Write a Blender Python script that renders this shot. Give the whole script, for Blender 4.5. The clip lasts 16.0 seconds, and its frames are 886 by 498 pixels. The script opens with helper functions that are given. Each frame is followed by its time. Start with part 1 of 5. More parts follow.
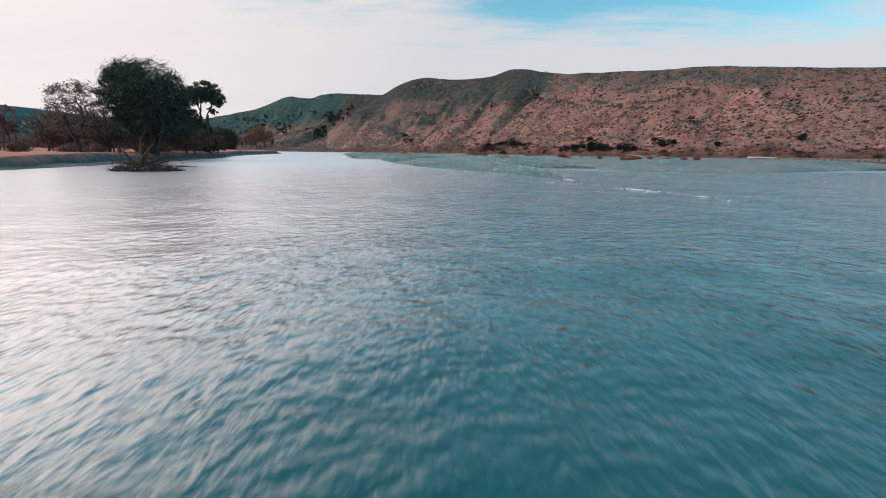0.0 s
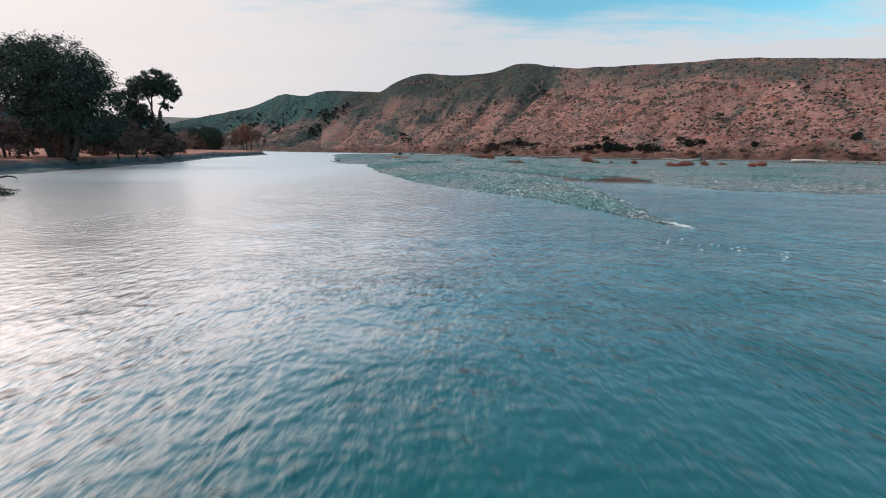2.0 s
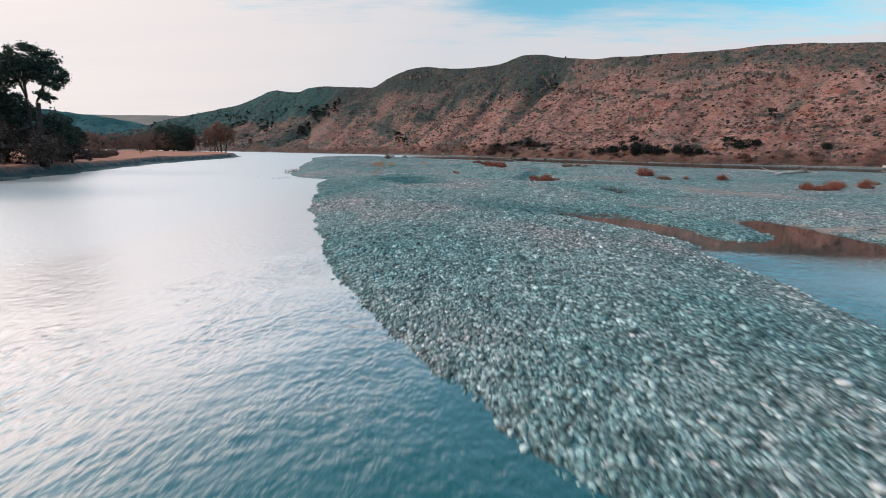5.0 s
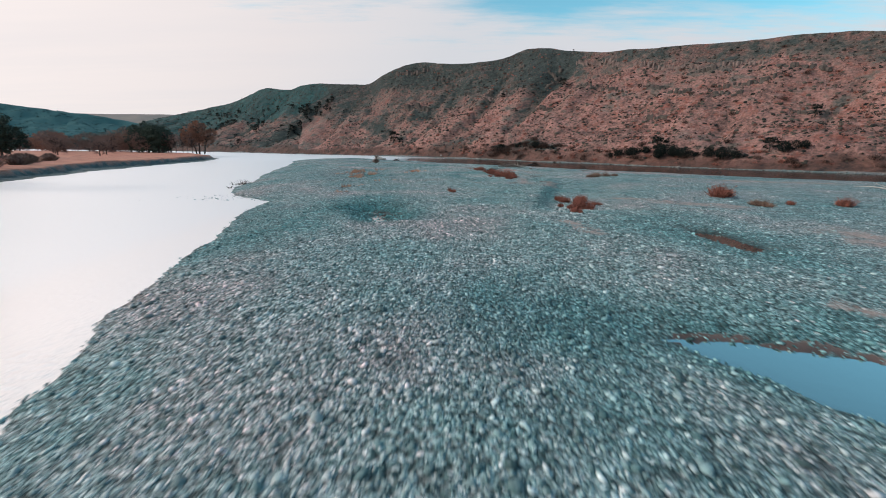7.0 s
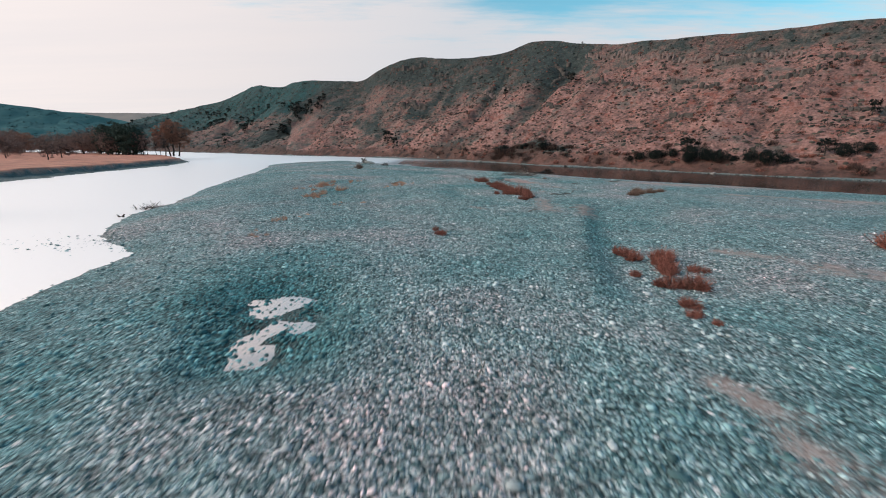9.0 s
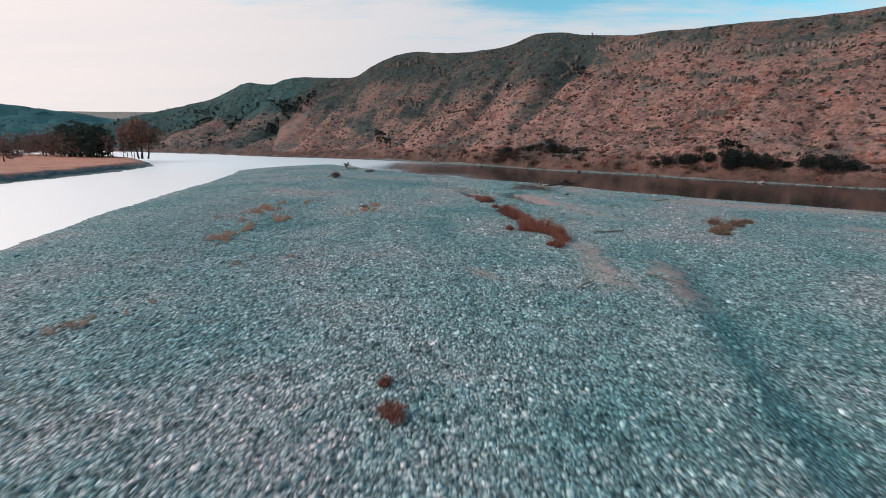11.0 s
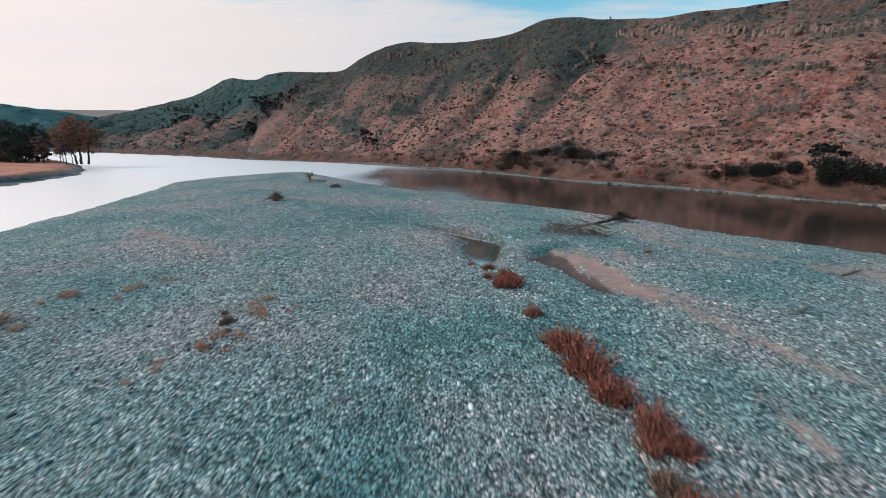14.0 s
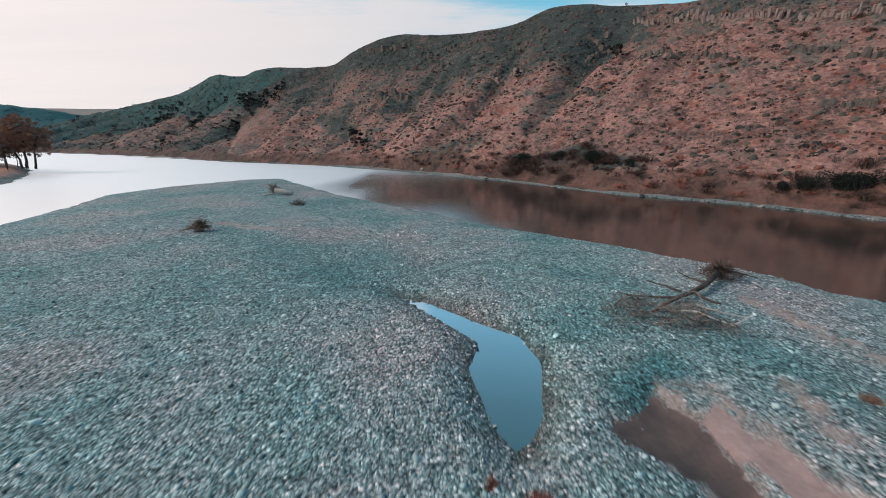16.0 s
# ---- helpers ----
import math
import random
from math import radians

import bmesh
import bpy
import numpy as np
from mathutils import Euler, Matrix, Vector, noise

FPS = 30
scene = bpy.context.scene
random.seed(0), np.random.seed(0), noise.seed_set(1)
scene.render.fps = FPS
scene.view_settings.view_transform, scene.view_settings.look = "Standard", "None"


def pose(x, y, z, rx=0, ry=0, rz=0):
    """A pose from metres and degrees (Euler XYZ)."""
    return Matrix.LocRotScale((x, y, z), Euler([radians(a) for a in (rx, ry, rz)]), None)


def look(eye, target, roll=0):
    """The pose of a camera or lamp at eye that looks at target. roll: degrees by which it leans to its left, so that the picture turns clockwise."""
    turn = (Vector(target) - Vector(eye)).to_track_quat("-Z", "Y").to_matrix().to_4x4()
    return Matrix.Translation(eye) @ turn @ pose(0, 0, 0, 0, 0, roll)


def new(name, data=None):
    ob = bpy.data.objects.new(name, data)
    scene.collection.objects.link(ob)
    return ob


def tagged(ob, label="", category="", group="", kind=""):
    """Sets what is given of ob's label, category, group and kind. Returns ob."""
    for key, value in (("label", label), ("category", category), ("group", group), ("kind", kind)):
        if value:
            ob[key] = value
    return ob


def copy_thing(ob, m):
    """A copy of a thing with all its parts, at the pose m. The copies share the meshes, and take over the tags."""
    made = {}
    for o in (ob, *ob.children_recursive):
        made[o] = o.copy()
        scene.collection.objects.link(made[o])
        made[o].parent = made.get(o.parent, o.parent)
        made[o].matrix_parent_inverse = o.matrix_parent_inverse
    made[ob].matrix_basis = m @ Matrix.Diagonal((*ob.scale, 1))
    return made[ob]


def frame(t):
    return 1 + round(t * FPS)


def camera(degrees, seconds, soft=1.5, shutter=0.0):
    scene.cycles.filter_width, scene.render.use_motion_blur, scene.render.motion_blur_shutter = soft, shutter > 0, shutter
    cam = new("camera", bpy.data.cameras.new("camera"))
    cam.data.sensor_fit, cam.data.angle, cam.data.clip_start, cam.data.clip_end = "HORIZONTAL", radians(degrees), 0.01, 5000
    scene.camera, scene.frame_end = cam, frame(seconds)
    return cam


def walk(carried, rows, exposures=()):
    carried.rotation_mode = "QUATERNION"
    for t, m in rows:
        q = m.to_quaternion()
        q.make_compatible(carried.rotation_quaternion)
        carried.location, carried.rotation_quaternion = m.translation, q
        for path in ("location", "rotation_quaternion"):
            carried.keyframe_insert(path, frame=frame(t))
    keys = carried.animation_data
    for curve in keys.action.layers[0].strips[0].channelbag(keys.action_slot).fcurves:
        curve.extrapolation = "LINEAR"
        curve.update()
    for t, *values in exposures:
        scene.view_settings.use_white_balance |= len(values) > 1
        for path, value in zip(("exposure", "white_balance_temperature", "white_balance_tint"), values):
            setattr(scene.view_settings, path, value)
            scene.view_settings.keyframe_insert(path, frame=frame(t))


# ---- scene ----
cam = camera(96.0, 16.0, soft=0.95, shutter=0.36)
walk(cam, [
    (0, pose(0.00, 0.00, 1.89, 76.03, -0.43, -0.42)),
    (1, pose(0.24, 6.86, 2.17, 75.96, -0.41, -0.32)),
    (2, pose(0.52, 13.66, 2.47, 75.88, -0.39, -0.23)),
    (3, pose(0.86, 20.38, 2.79, 75.80, -0.38, -0.15)),
    (4, pose(1.22, 27.04, 3.12, 75.73, -0.36, -0.09)),
    (5, pose(1.62, 33.64, 3.46, 75.65, -0.34, -0.05)),
    (6, pose(2.04, 40.19, 3.81, 75.57, -0.32, -0.02)),
    (7, pose(2.47, 46.67, 4.17, 75.50, -0.30, -0.00)),
    (8, pose(2.91, 53.11, 4.52, 75.42, -0.28, -0.00)),
    (9, pose(3.34, 59.50, 4.88, 75.34, -0.26, -0.01)),
    (10, pose(3.77, 65.85, 5.22, 75.26, -0.24, -0.04)),
    (11, pose(4.18, 72.16, 5.56, 75.19, -0.23, -0.08)),
    (12, pose(4.56, 78.43, 5.88, 75.11, -0.21, -0.14)),
    (13, pose(4.91, 84.67, 6.19, 75.03, -0.19, -0.21)),
    (14, pose(5.22, 90.87, 6.48, 74.96, -0.17, -0.30)),
    (15, pose(5.48, 97.05, 6.74, 74.88, -0.15, -0.40)),
    (16, pose(5.69, 103.21, 6.98, 74.80, -0.13, -0.52)),
])

# ---- world, sun, exposure ----
SUN_AZ, SUN_EL = radians(98), radians(34)      # to the left of straight ahead, above the horizon
sun_way = Vector((-math.sin(SUN_AZ) * math.cos(SUN_EL), math.cos(SUN_AZ) * math.cos(SUN_EL), math.sin(SUN_EL)))
sun = new("sun", bpy.data.lights.new("sun", "SUN"))
sun.data.energy, sun.data.angle, sun.data.color = 2.7, radians(16), (1.0, 0.80, 0.70)
sun.matrix_world = look(sun_way * 300, (0, 0, 0))

world = bpy.data.worlds.new("sky")
world.use_nodes = True
scene.world = world


class Graph:
    """A short way to write node trees."""

    def __init__(self, tree):
        self.tree = tree

    def node(self, kind, inputs=(), **props):
        n = self.tree.nodes.new(kind)
        for k, v in props.items():
            setattr(n, k, v)
        for k, v in dict(inputs).items():
            if isinstance(v, bpy.types.NodeSocket):
                self.tree.links.new(v, n.inputs[k])
            else:
                n.inputs[k].default_value = v
        return n

    def math(self, op, a, b=0.0, clamp=False):
        return self.node("ShaderNodeMath", {0: a, 1: b}, operation=op, use_clamp=clamp).outputs[0]

    def mix(self, fac, a, b, blend="MIX"):
        n = self.node("ShaderNodeMix", data_type="RGBA", blend_type=blend)
        for k, v in ((0, fac), (6, a), (7, b)):
            if isinstance(v, bpy.types.NodeSocket):
                self.tree.links.new(v, n.inputs[k])
            else:
                n.inputs[k].default_value = v
        return n.outputs[2]

    def ramp(self, fac, stops, mode="LINEAR"):
        n = self.node("ShaderNodeValToRGB", {0: fac})
        n.color_ramp.interpolation = mode
        els = n.color_ramp.elements
        while len(els) < len(stops):
            els.new(0.5)
        for e, (p, c) in zip(els, stops):
            e.position = p
            e.color = (c, c, c, 1) if isinstance(c, (int, float)) else (*c, 1)
        return n.outputs[0]

    def noise(self, vec, scale, detail=3.0, rough=0.55, out=0):
        return self.node("ShaderNodeTexNoise", {"Vector": vec, "Scale": scale, "Detail": detail, "Roughness": rough}).outputs[out]

    def scaled(self, vec, s):
        return self.node("ShaderNodeVectorMath", {0: vec, 1: s}, operation="MULTIPLY").outputs[0]

    def attr(self, name):
        return self.node("ShaderNodeAttribute", attribute_name=name).outputs["Fac"]


def rgb(r, g, b):
    return (r, g, b, 1.0)


wg = Graph(world.node_tree)
world.node_tree.nodes.clear()
sky_dir = wg.node("ShaderNodeTexCoord").outputs["Generated"]
clear = wg.node("ShaderNodeTexSky", sky_type="NISHITA", sun_disc=False, sun_elevation=SUN_EL, sun_rotation=-SUN_AZ,
                altitude=900.0, dust_density=1.5).outputs[0]
clear = wg.mix(1.0, clear, rgb(0.103, 0.205, 0.180), "MULTIPLY")
sep = wg.node("ShaderNodeSeparateXYZ", {0: sky_dir})
lift = wg.math("MAXIMUM", wg.math("ADD", sep.outputs[2], 0.06), 0.03)
flat = wg.node("ShaderNodeCombineXYZ", {0: wg.math("DIVIDE", sep.outputs[0], lift), 1: wg.math("DIVIDE", sep.outputs[1], lift), 2: 0.3}).outputs[0]
streak = wg.noise(wg.scaled(flat, (0.40, 1.25, 1.0)), 0.80, 8.0, 0.64)
# thin high cloud, thickest towards the sun and the horizon, torn open overhead and to the right
side = wg.math("ADD", wg.math("MULTIPLY", sep.outputs[0], -0.27), wg.math("MULTIPLY", sep.outputs[2], -1.35))
cover = wg.math("ADD", wg.math("ADD", wg.math("MULTIPLY", wg.math("SUBTRACT", streak, 0.5), 2.0), side), 1.04)
cover = wg.math("ADD", cover, wg.ramp(sep.outputs[2], [(0.10, 0.40), (0.235, 0.0)]))
gap = wg.math("MULTIPLY", wg.ramp(sep.outputs[2], [(0.225, 0.0), (0.36, 1.0)]), wg.ramp(wg.math("ADD", wg.math("MULTIPLY", sep.outputs[0], 0.5), 0.5), [(0.48, 0.0), (0.62, 1.0)]))
cover = wg.math("SUBTRACT", cover, wg.math("MULTIPLY", gap, 0.9))
cover = wg.ramp(cover, [(0.26, 0.0), (0.74, 1.0)], "EASE")
cover = wg.math("ADD", wg.math("MULTIPLY", cover, 0.92), 0.07)
shade = wg.noise(wg.scaled(flat, (0.3, 1.6, 1.0)), 0.9, 5.0, 0.6)
near_sun = wg.node("ShaderNodeVectorMath", {0: sky_dir, 1: tuple(sun_way)}, operation="DOT_PRODUCT").outputs["Value"]
glow = wg.ramp(near_sun, [(0.0, (0.68, 0.69, 0.73)), (0.3, (0.83, 0.77, 0.77)), (0.62, (0.97, 0.875, 0.855)), (0.68, (1.0, 0.90, 0.87)), (0.82, (1.30, 1.13, 1.09)), (1.0, (1.7, 1.48, 1.40))])
zenith = wg.ramp(sep.outputs[2], [(0.29, 1.0), (0.6, 1.4)])
glow = wg.mix(wg.ramp(shade, [(0.35, 0.16), (0.6, 0.0)]), glow, rgb(0.66, 0.68, 0.74))
heaven = wg.mix(cover, clear, wg.mix(1.0, glow, zenith, "MULTIPLY"))
back = wg.node("ShaderNodeBackground", {"Color": heaven, "Strength": 1.0})
wg.tree.links.new(back.outputs[0], wg.node("ShaderNodeOutputWorld").inputs[0])

# ---- materials ----


def material(name):
    m = bpy.data.materials.new(name)
    m.use_nodes = True
    g = Graph(m.node_tree)
    m.node_tree.nodes.clear()
    return m, g


def finish(g, color, rough=0.85, bump=None, strength=0.5, distance=0.05, **more):
    ins = {"Base Color": color, "Roughness": rough}
    if bump is not None:
        ins["Normal"] = g.node("ShaderNodeBump", {"Height": bump, "Strength": strength, "Distance": distance}).outputs[0]
    ins.update(more)
    b = g.node("ShaderNodeBsdfPrincipled", ins)
    g.tree.links.new(b.outputs[0], g.node("ShaderNodeOutputMaterial").inputs[0])
    return b


STONE = [(0.0, (0.017, 0.054, 0.056)), (0.26, (0.100, 0.172, 0.175)), (0.60, (0.310, 0.388, 0.385)), (0.88, (0.54, 0.555, 0.545)), (1.0, (0.86, 0.77, 0.75))]


def ground_material():
    m, g = material("river_ground")
    pos = g.node("ShaderNodeNewGeometry").outputs["Position"]
    warp = g.node("ShaderNodeVectorMath", {0: pos, 1: g.scaled(g.noise(pos, 5.0, 2.0, 0.5, 1), (0.12, 0.12, 0.12))}, operation="ADD").outputs[0]
    big = g.node("ShaderNodeTexVoronoi", {"Vector": warp, "Scale": 12.5})
    small = g.node("ShaderNodeTexVoronoi", {"Vector": warp, "Scale": 26.0})
    c1 = g.ramp(g.node("ShaderNodeSeparateColor", {0: big.outputs["Color"]}).outputs[0], STONE)
    c2 = g.ramp(g.node("ShaderNodeSeparateColor", {0: small.outputs["Color"]}).outputs[1], STONE)
    stones = g.mix(g.ramp(g.noise(pos, 2.3), [(0.42, 0.0), (0.6, 1.0)]), c1, c2)
    # cell rims darkened: the shade between stones is put into the colour
    gap = g.ramp(big.outputs["Distance"], [(0.36, 1.0), (0.78, 0.26)])
    stones = g.mix(1.0, stones, gap, "MULTIPLY")
    tint = g.ramp(g.noise(pos, 0.12, 5.0, 0.6), [(0.36, (0.44, 0.80, 0.84)), (0.50, (0.82, 1.00, 1.03)), (0.66, (1.22, 1.02, 1.05))])
    stones = g.mix(1.0, stones, tint, "MULTIPLY")
    stones = g.mix(1.0, stones, g.ramp(g.noise(pos, 2.6, 4.0, 0.7), [(0.36, 0.66), (0.64, 1.34)]), "MULTIPLY")
    large = g.node("ShaderNodeTexVoronoi", {"Vector": warp, "Scale": 6.5})
    lone = g.node("ShaderNodeSeparateColor", {0: large.outputs["Color"]})
    there = g.math("MULTIPLY", g.ramp(lone.outputs[0], [(0.70, 0.0), (0.72, 0.85)]), g.ramp(large.outputs["Distance"], [(0.30, 1.0), (0.42, 0.0)]))
    stones = g.mix(there, stones, g.ramp(lone.outputs[1], STONE))
    # teal-darkened stones, with the swale's shade painted in
    stones = g.mix(g.attr("teal_and_shade"), stones, g.mix(1.0, stones, rgb(0.38, 0.66, 0.68), "MULTIPLY"))
    grain = g.noise(pos, 9.0, 6.0, 0.65)
    sandc = g.ramp(g.math("ADD", g.math("MULTIPLY", g.noise(pos, 0.9, 4.0), 0.6), g.math("MULTIPLY", grain, 0.4)), [(0.3, (0.24, 0.165, 0.145)), (0.7, (0.46, 0.315, 0.275))])
    sandy = g.math("ADD", g.attr("sand"), g.math("MULTIPLY", g.math("SUBTRACT", g.noise(pos, 1.3, 7.0, 0.72), 0.5), 2.3))
    sandy = g.ramp(sandy, [(0.52, 0.0), (1.05, 0.72)])
    ragged = g.math("MULTIPLY", g.math("SUBTRACT", g.noise(pos, 5.0, 4.0, 0.7), 0.5), 1.3)
    silt = g.ramp(g.math("ADD", g.attr("silt"), ragged), [(0.42, 0.0), (0.58, 1.0)])
    bare = g.ramp(g.math("ADD", g.attr("bare"), ragged), [(0.42, 0.0), (0.58, 0.95)])
    sandy = g.math("MAXIMUM", sandy, g.math("MAXIMUM", bare, silt))
    col = g.mix(sandy, stones, sandc)
    col = g.mix(bare, col, g.ramp(g.noise(pos, 2.2, 6.0, 0.7), [(0.3, (0.225, 0.150, 0.138)), (0.7, (0.39, 0.262, 0.242))]))
    col = g.mix(silt, col, g.ramp(g.noise(pos, 1.6, 5.0, 0.65), [(0.3, (0.080, 0.056, 0.050)), (0.7, (0.175, 0.120, 0.106))]))
    straw = g.ramp(g.noise(g.scaled(pos, (1, 1, 0.4)), 0.35, 7.0, 0.7), [(0.25, (0.13, 0.055, 0.034)), (0.48, (0.42, 0.165, 0.108)), (0.75, (0.56, 0.24, 0.165))])
    mud = g.ramp(g.noise(pos, 1.1, 6.0, 0.7), [(0.3, (0.040, 0.066, 0.070)), (0.7, (0.145, 0.178, 0.178))])
    col = g.mix(g.attr("mud"), col, mud)
    col = g.mix(g.attr("grass"), col, straw)
    wet = g.attr("wet")
    col = g.mix(wet, col, g.mix(1.0, col, rgb(0.40, 0.36, 0.34), "MULTIPLY"))
    hgt = g.math("SUBTRACT", g.math("MULTIPLY", g.math("SUBTRACT", 1.0, big.outputs["Distance"]), 1.0), g.math("MULTIPLY", small.outputs["Distance"], 0.35))
    hgt = g.math("ADD", g.math("MULTIPLY", hgt, g.math("SUBTRACT", 1.0, g.math("MAXIMUM", sandy, g.attr("grass")))), g.math("MULTIPLY", grain, 0.4))
    finish(g, col, g.math("SUBTRACT", 0.88, g.math("MULTIPLY", wet, 0.35)), hgt, 0.8, 0.07)
    return m


def cobble_material():
    m, g = material("cobble_stone")
    geo = g.node("ShaderNodeNewGeometry")
    pos = geo.outputs["Position"]
    pick = g.math("FRACT", g.math("ADD", geo.outputs["Random Per Island"], g.node("ShaderNodeObjectInfo").outputs["Random"]))
    col = g.ramp(pick, STONE)
    col = g.mix(g.ramp(g.noise(pos, 22.0, 4.0), [(0.4, 0.0), (0.7, 0.4)]), col, rgb(0.27, 0.28, 0.275))
    tint = g.ramp(g.noise(pos, 0.12, 5.0, 0.6), [(0.36, (0.44, 0.80, 0.84)), (0.50, (0.82, 1.00, 1.03)), (0.66, (1.22, 1.02, 1.05))])
    col = g.mix(1.0, col, tint, "MULTIPLY")
    col = g.mix(1.0, col, g.ramp(g.noise(pos, 2.6, 4.0, 0.7), [(0.36, 0.74), (0.64, 1.28)]), "MULTIPLY")
    # same darkening on the loose stones, painted swale shade included
    col = g.mix(g.attr("teal_and_shade"), col, g.mix(1.0, col, rgb(0.38, 0.66, 0.68), "MULTIPLY"))
    finish(g, col, 0.8, g.noise(pos, 40.0, 4.0), 0.3, 0.02)
    return m


def hill_material():
    m, g = material("dry_hillside")
    geo = g.node("ShaderNodeNewGeometry")
    pos = geo.outputs["Position"]
    # coordinates turned along the bluff, so that stripes follow its contours
    turned = g.node("ShaderNodeVectorRotate", {"Vector": pos, "Axis": (0, 0, 1), "Angle": radians(50)}, rotation_type="AXIS_ANGLE").outputs[0]
    flow = g.scaled(turned, (1.0, 0.45, 1.5))
    big = g.noise(pos, 0.055, 6.0, 0.62)
    mid = g.noise(flow, 0.36, 5.0, 0.62)
    fine = g.noise(flow, 1.7, 6.0, 0.72)
    tone = g.math("ADD", g.attr("tone"), g.math("ADD", g.math("MULTIPLY", g.math("SUBTRACT", big, 0.5), 1.5), g.math("MULTIPLY", g.math("SUBTRACT", mid, 0.5), 2.8)))
    v = g.math("ADD", g.math("ADD", g.math("MULTIPLY", big, 0.20), g.math("MULTIPLY", mid, 0.36)), g.math("MULTIPLY", fine, 0.46))
    pink = g.ramp(v, [(0.38, (0.045, 0.036, 0.034)), (0.46, (0.165, 0.096, 0.083)), (0.52, (0.345, 0.176, 0.148)), (0.60, (0.52, 0.280, 0.236)), (0.72, (0.70, 0.44, 0.38))])
    rust = g.ramp(g.math("ADD", g.noise(flow, 0.30, 5.0, 0.7), g.math("MULTIPLY", g.math("SUBTRACT", 0.5, tone), 0.06)), [(0.56, 0.0), (0.68, 0.65)])
    pink = g.mix(rust, pink, rgb(0.30, 0.082, 0.054))
    olive = g.ramp(v, [(0.38, (0.012, 0.017, 0.017)), (0.48, (0.070, 0.070, 0.062)), (0.58, (0.150, 0.130, 0.112)), (0.70, (0.27, 0.215, 0.185))])
    col = g.mix(g.ramp(tone, [(0.28, 0.0), (0.72, 0.94)]), pink, olive)
    dusk = g.ramp(v, [(0.40, (0.004, 0.012, 0.013)), (0.54, (0.030, 0.050, 0.048)), (0.68, (0.095, 0.105, 0.095))])
    col = g.mix(g.ramp(tone, [(0.80, 0.0), (1.25, 0.92)]), col, dusk)
    # teal for green growth, with distance haze mixed into the same colour
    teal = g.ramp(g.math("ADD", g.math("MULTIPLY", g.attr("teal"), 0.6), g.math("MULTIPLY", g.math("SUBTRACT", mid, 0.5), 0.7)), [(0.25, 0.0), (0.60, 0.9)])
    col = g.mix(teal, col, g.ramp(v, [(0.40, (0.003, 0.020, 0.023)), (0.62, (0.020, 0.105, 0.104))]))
    col = g.mix(g.math("MULTIPLY", g.attr("brushy"), 0.85), col, g.ramp(mid, [(0.36, (0.016, 0.013, 0.012)), (0.64, (0.150, 0.070, 0.052))]))
    h = g.math("ADD", g.math("MULTIPLY", mid, 1.3), g.math("MULTIPLY", fine, 0.6))
    finish(g, col, 0.95, h, 1.0, 1.5)
    return m


def water_material():
    m, g = material("river_water")
    pos = g.node("ShaderNodeNewGeometry").outputs["Position"]
    chop = g.attr("chop")
    clearw = g.attr("clear")
    turb = g.attr("turb")
    body = g.ramp(g.noise(pos, 0.10, 3.0), [(0.3, (0.004, 0.070, 0.076)), (0.7, (0.010, 0.118, 0.126))])
    body = g.mix(clearw, body, rgb(0.030, 0.024, 0.020))
    warp = g.node("ShaderNodeVectorMath", {0: pos, 1: g.scaled(g.noise(pos, 1.1, 2.0, 0.5, 1), (0.35, 0.35, 0.0))}, operation="ADD").outputs[0]
    w1 = g.noise(g.scaled(warp, (0.9, 1.0, 1.0)), 3.8, 2.0, 0.5)
    w2 = g.noise(warp, 9.5, 2.0, 0.5)
    crest = g.ramp(g.noise(g.scaled(warp, (0.8, 1.1, 1.0)), 2.9, 1.0, 0.5), [(0.50, 0.0), (0.80, 1.0)], "EASE")
    h = g.math("ADD", g.math("ADD", w1, g.math("MULTIPLY", w2, 0.48)), g.math("MULTIPLY", crest, 0.30))
    gust = g.ramp(g.noise(pos, 0.45, 3.0, 0.6), [(0.32, 0.50), (0.68, 1.15)])
    bump = g.node("ShaderNodeBump", {"Height": h, "Strength": g.math("MULTIPLY", chop, gust, True), "Distance": 0.095}).outputs[0]
    deep = g.node("ShaderNodeBsdfDiffuse", {"Color": body, "Normal": bump})
    rough = g.attr("ripple")
    gloss = g.node("ShaderNodeBsdfGlossy", {"Color": rgb(0.99, 0.960, 0.952), "Roughness": rough, "Normal": bump})
    facing = g.node("ShaderNodeLayerWeight", {"Blend": 0.5, "Normal": bump}).outputs["Facing"]
    level = g.node("ShaderNodeLayerWeight", {"Blend": 0.5}).outputs["Facing"]
    facing = g.math("ADD", g.math("MULTIPLY", facing, 0.55), g.math("MULTIPLY", level, 0.45))
    share = g.ramp(facing, [(0.0, 0.03), (0.25, 0.09), (0.42, 0.32), (0.6, 0.74), (0.76, 0.97), (1.0, 1.0)])
    damp = g.math("MULTIPLY", turb, g.ramp(level, [(0.62, 0.90), (0.95, 0.10)]))
    share = g.math("MULTIPLY", share, g.math("SUBTRACT", 1.0, damp))
    share = g.math("MULTIPLY", share, g.math("SUBTRACT", 1.0, g.math("MULTIPLY", clearw, 0.48)), True)
    b = g.node("ShaderNodeMixShader", {0: share, 1: deep.outputs[0], 2: gloss.outputs[0]})
    tr = g.node("ShaderNodeBsdfTransparent", {"Color": rgb(0.62, 0.80, 0.80)})
    mix = g.node("ShaderNodeMixShader", {0: g.attr("shallow"), 1: b.outputs[0], 2: tr.outputs[0]})
    g.tree.links.new(mix.outputs[0], g.node("ShaderNodeOutputMaterial").inputs[0])
    return m


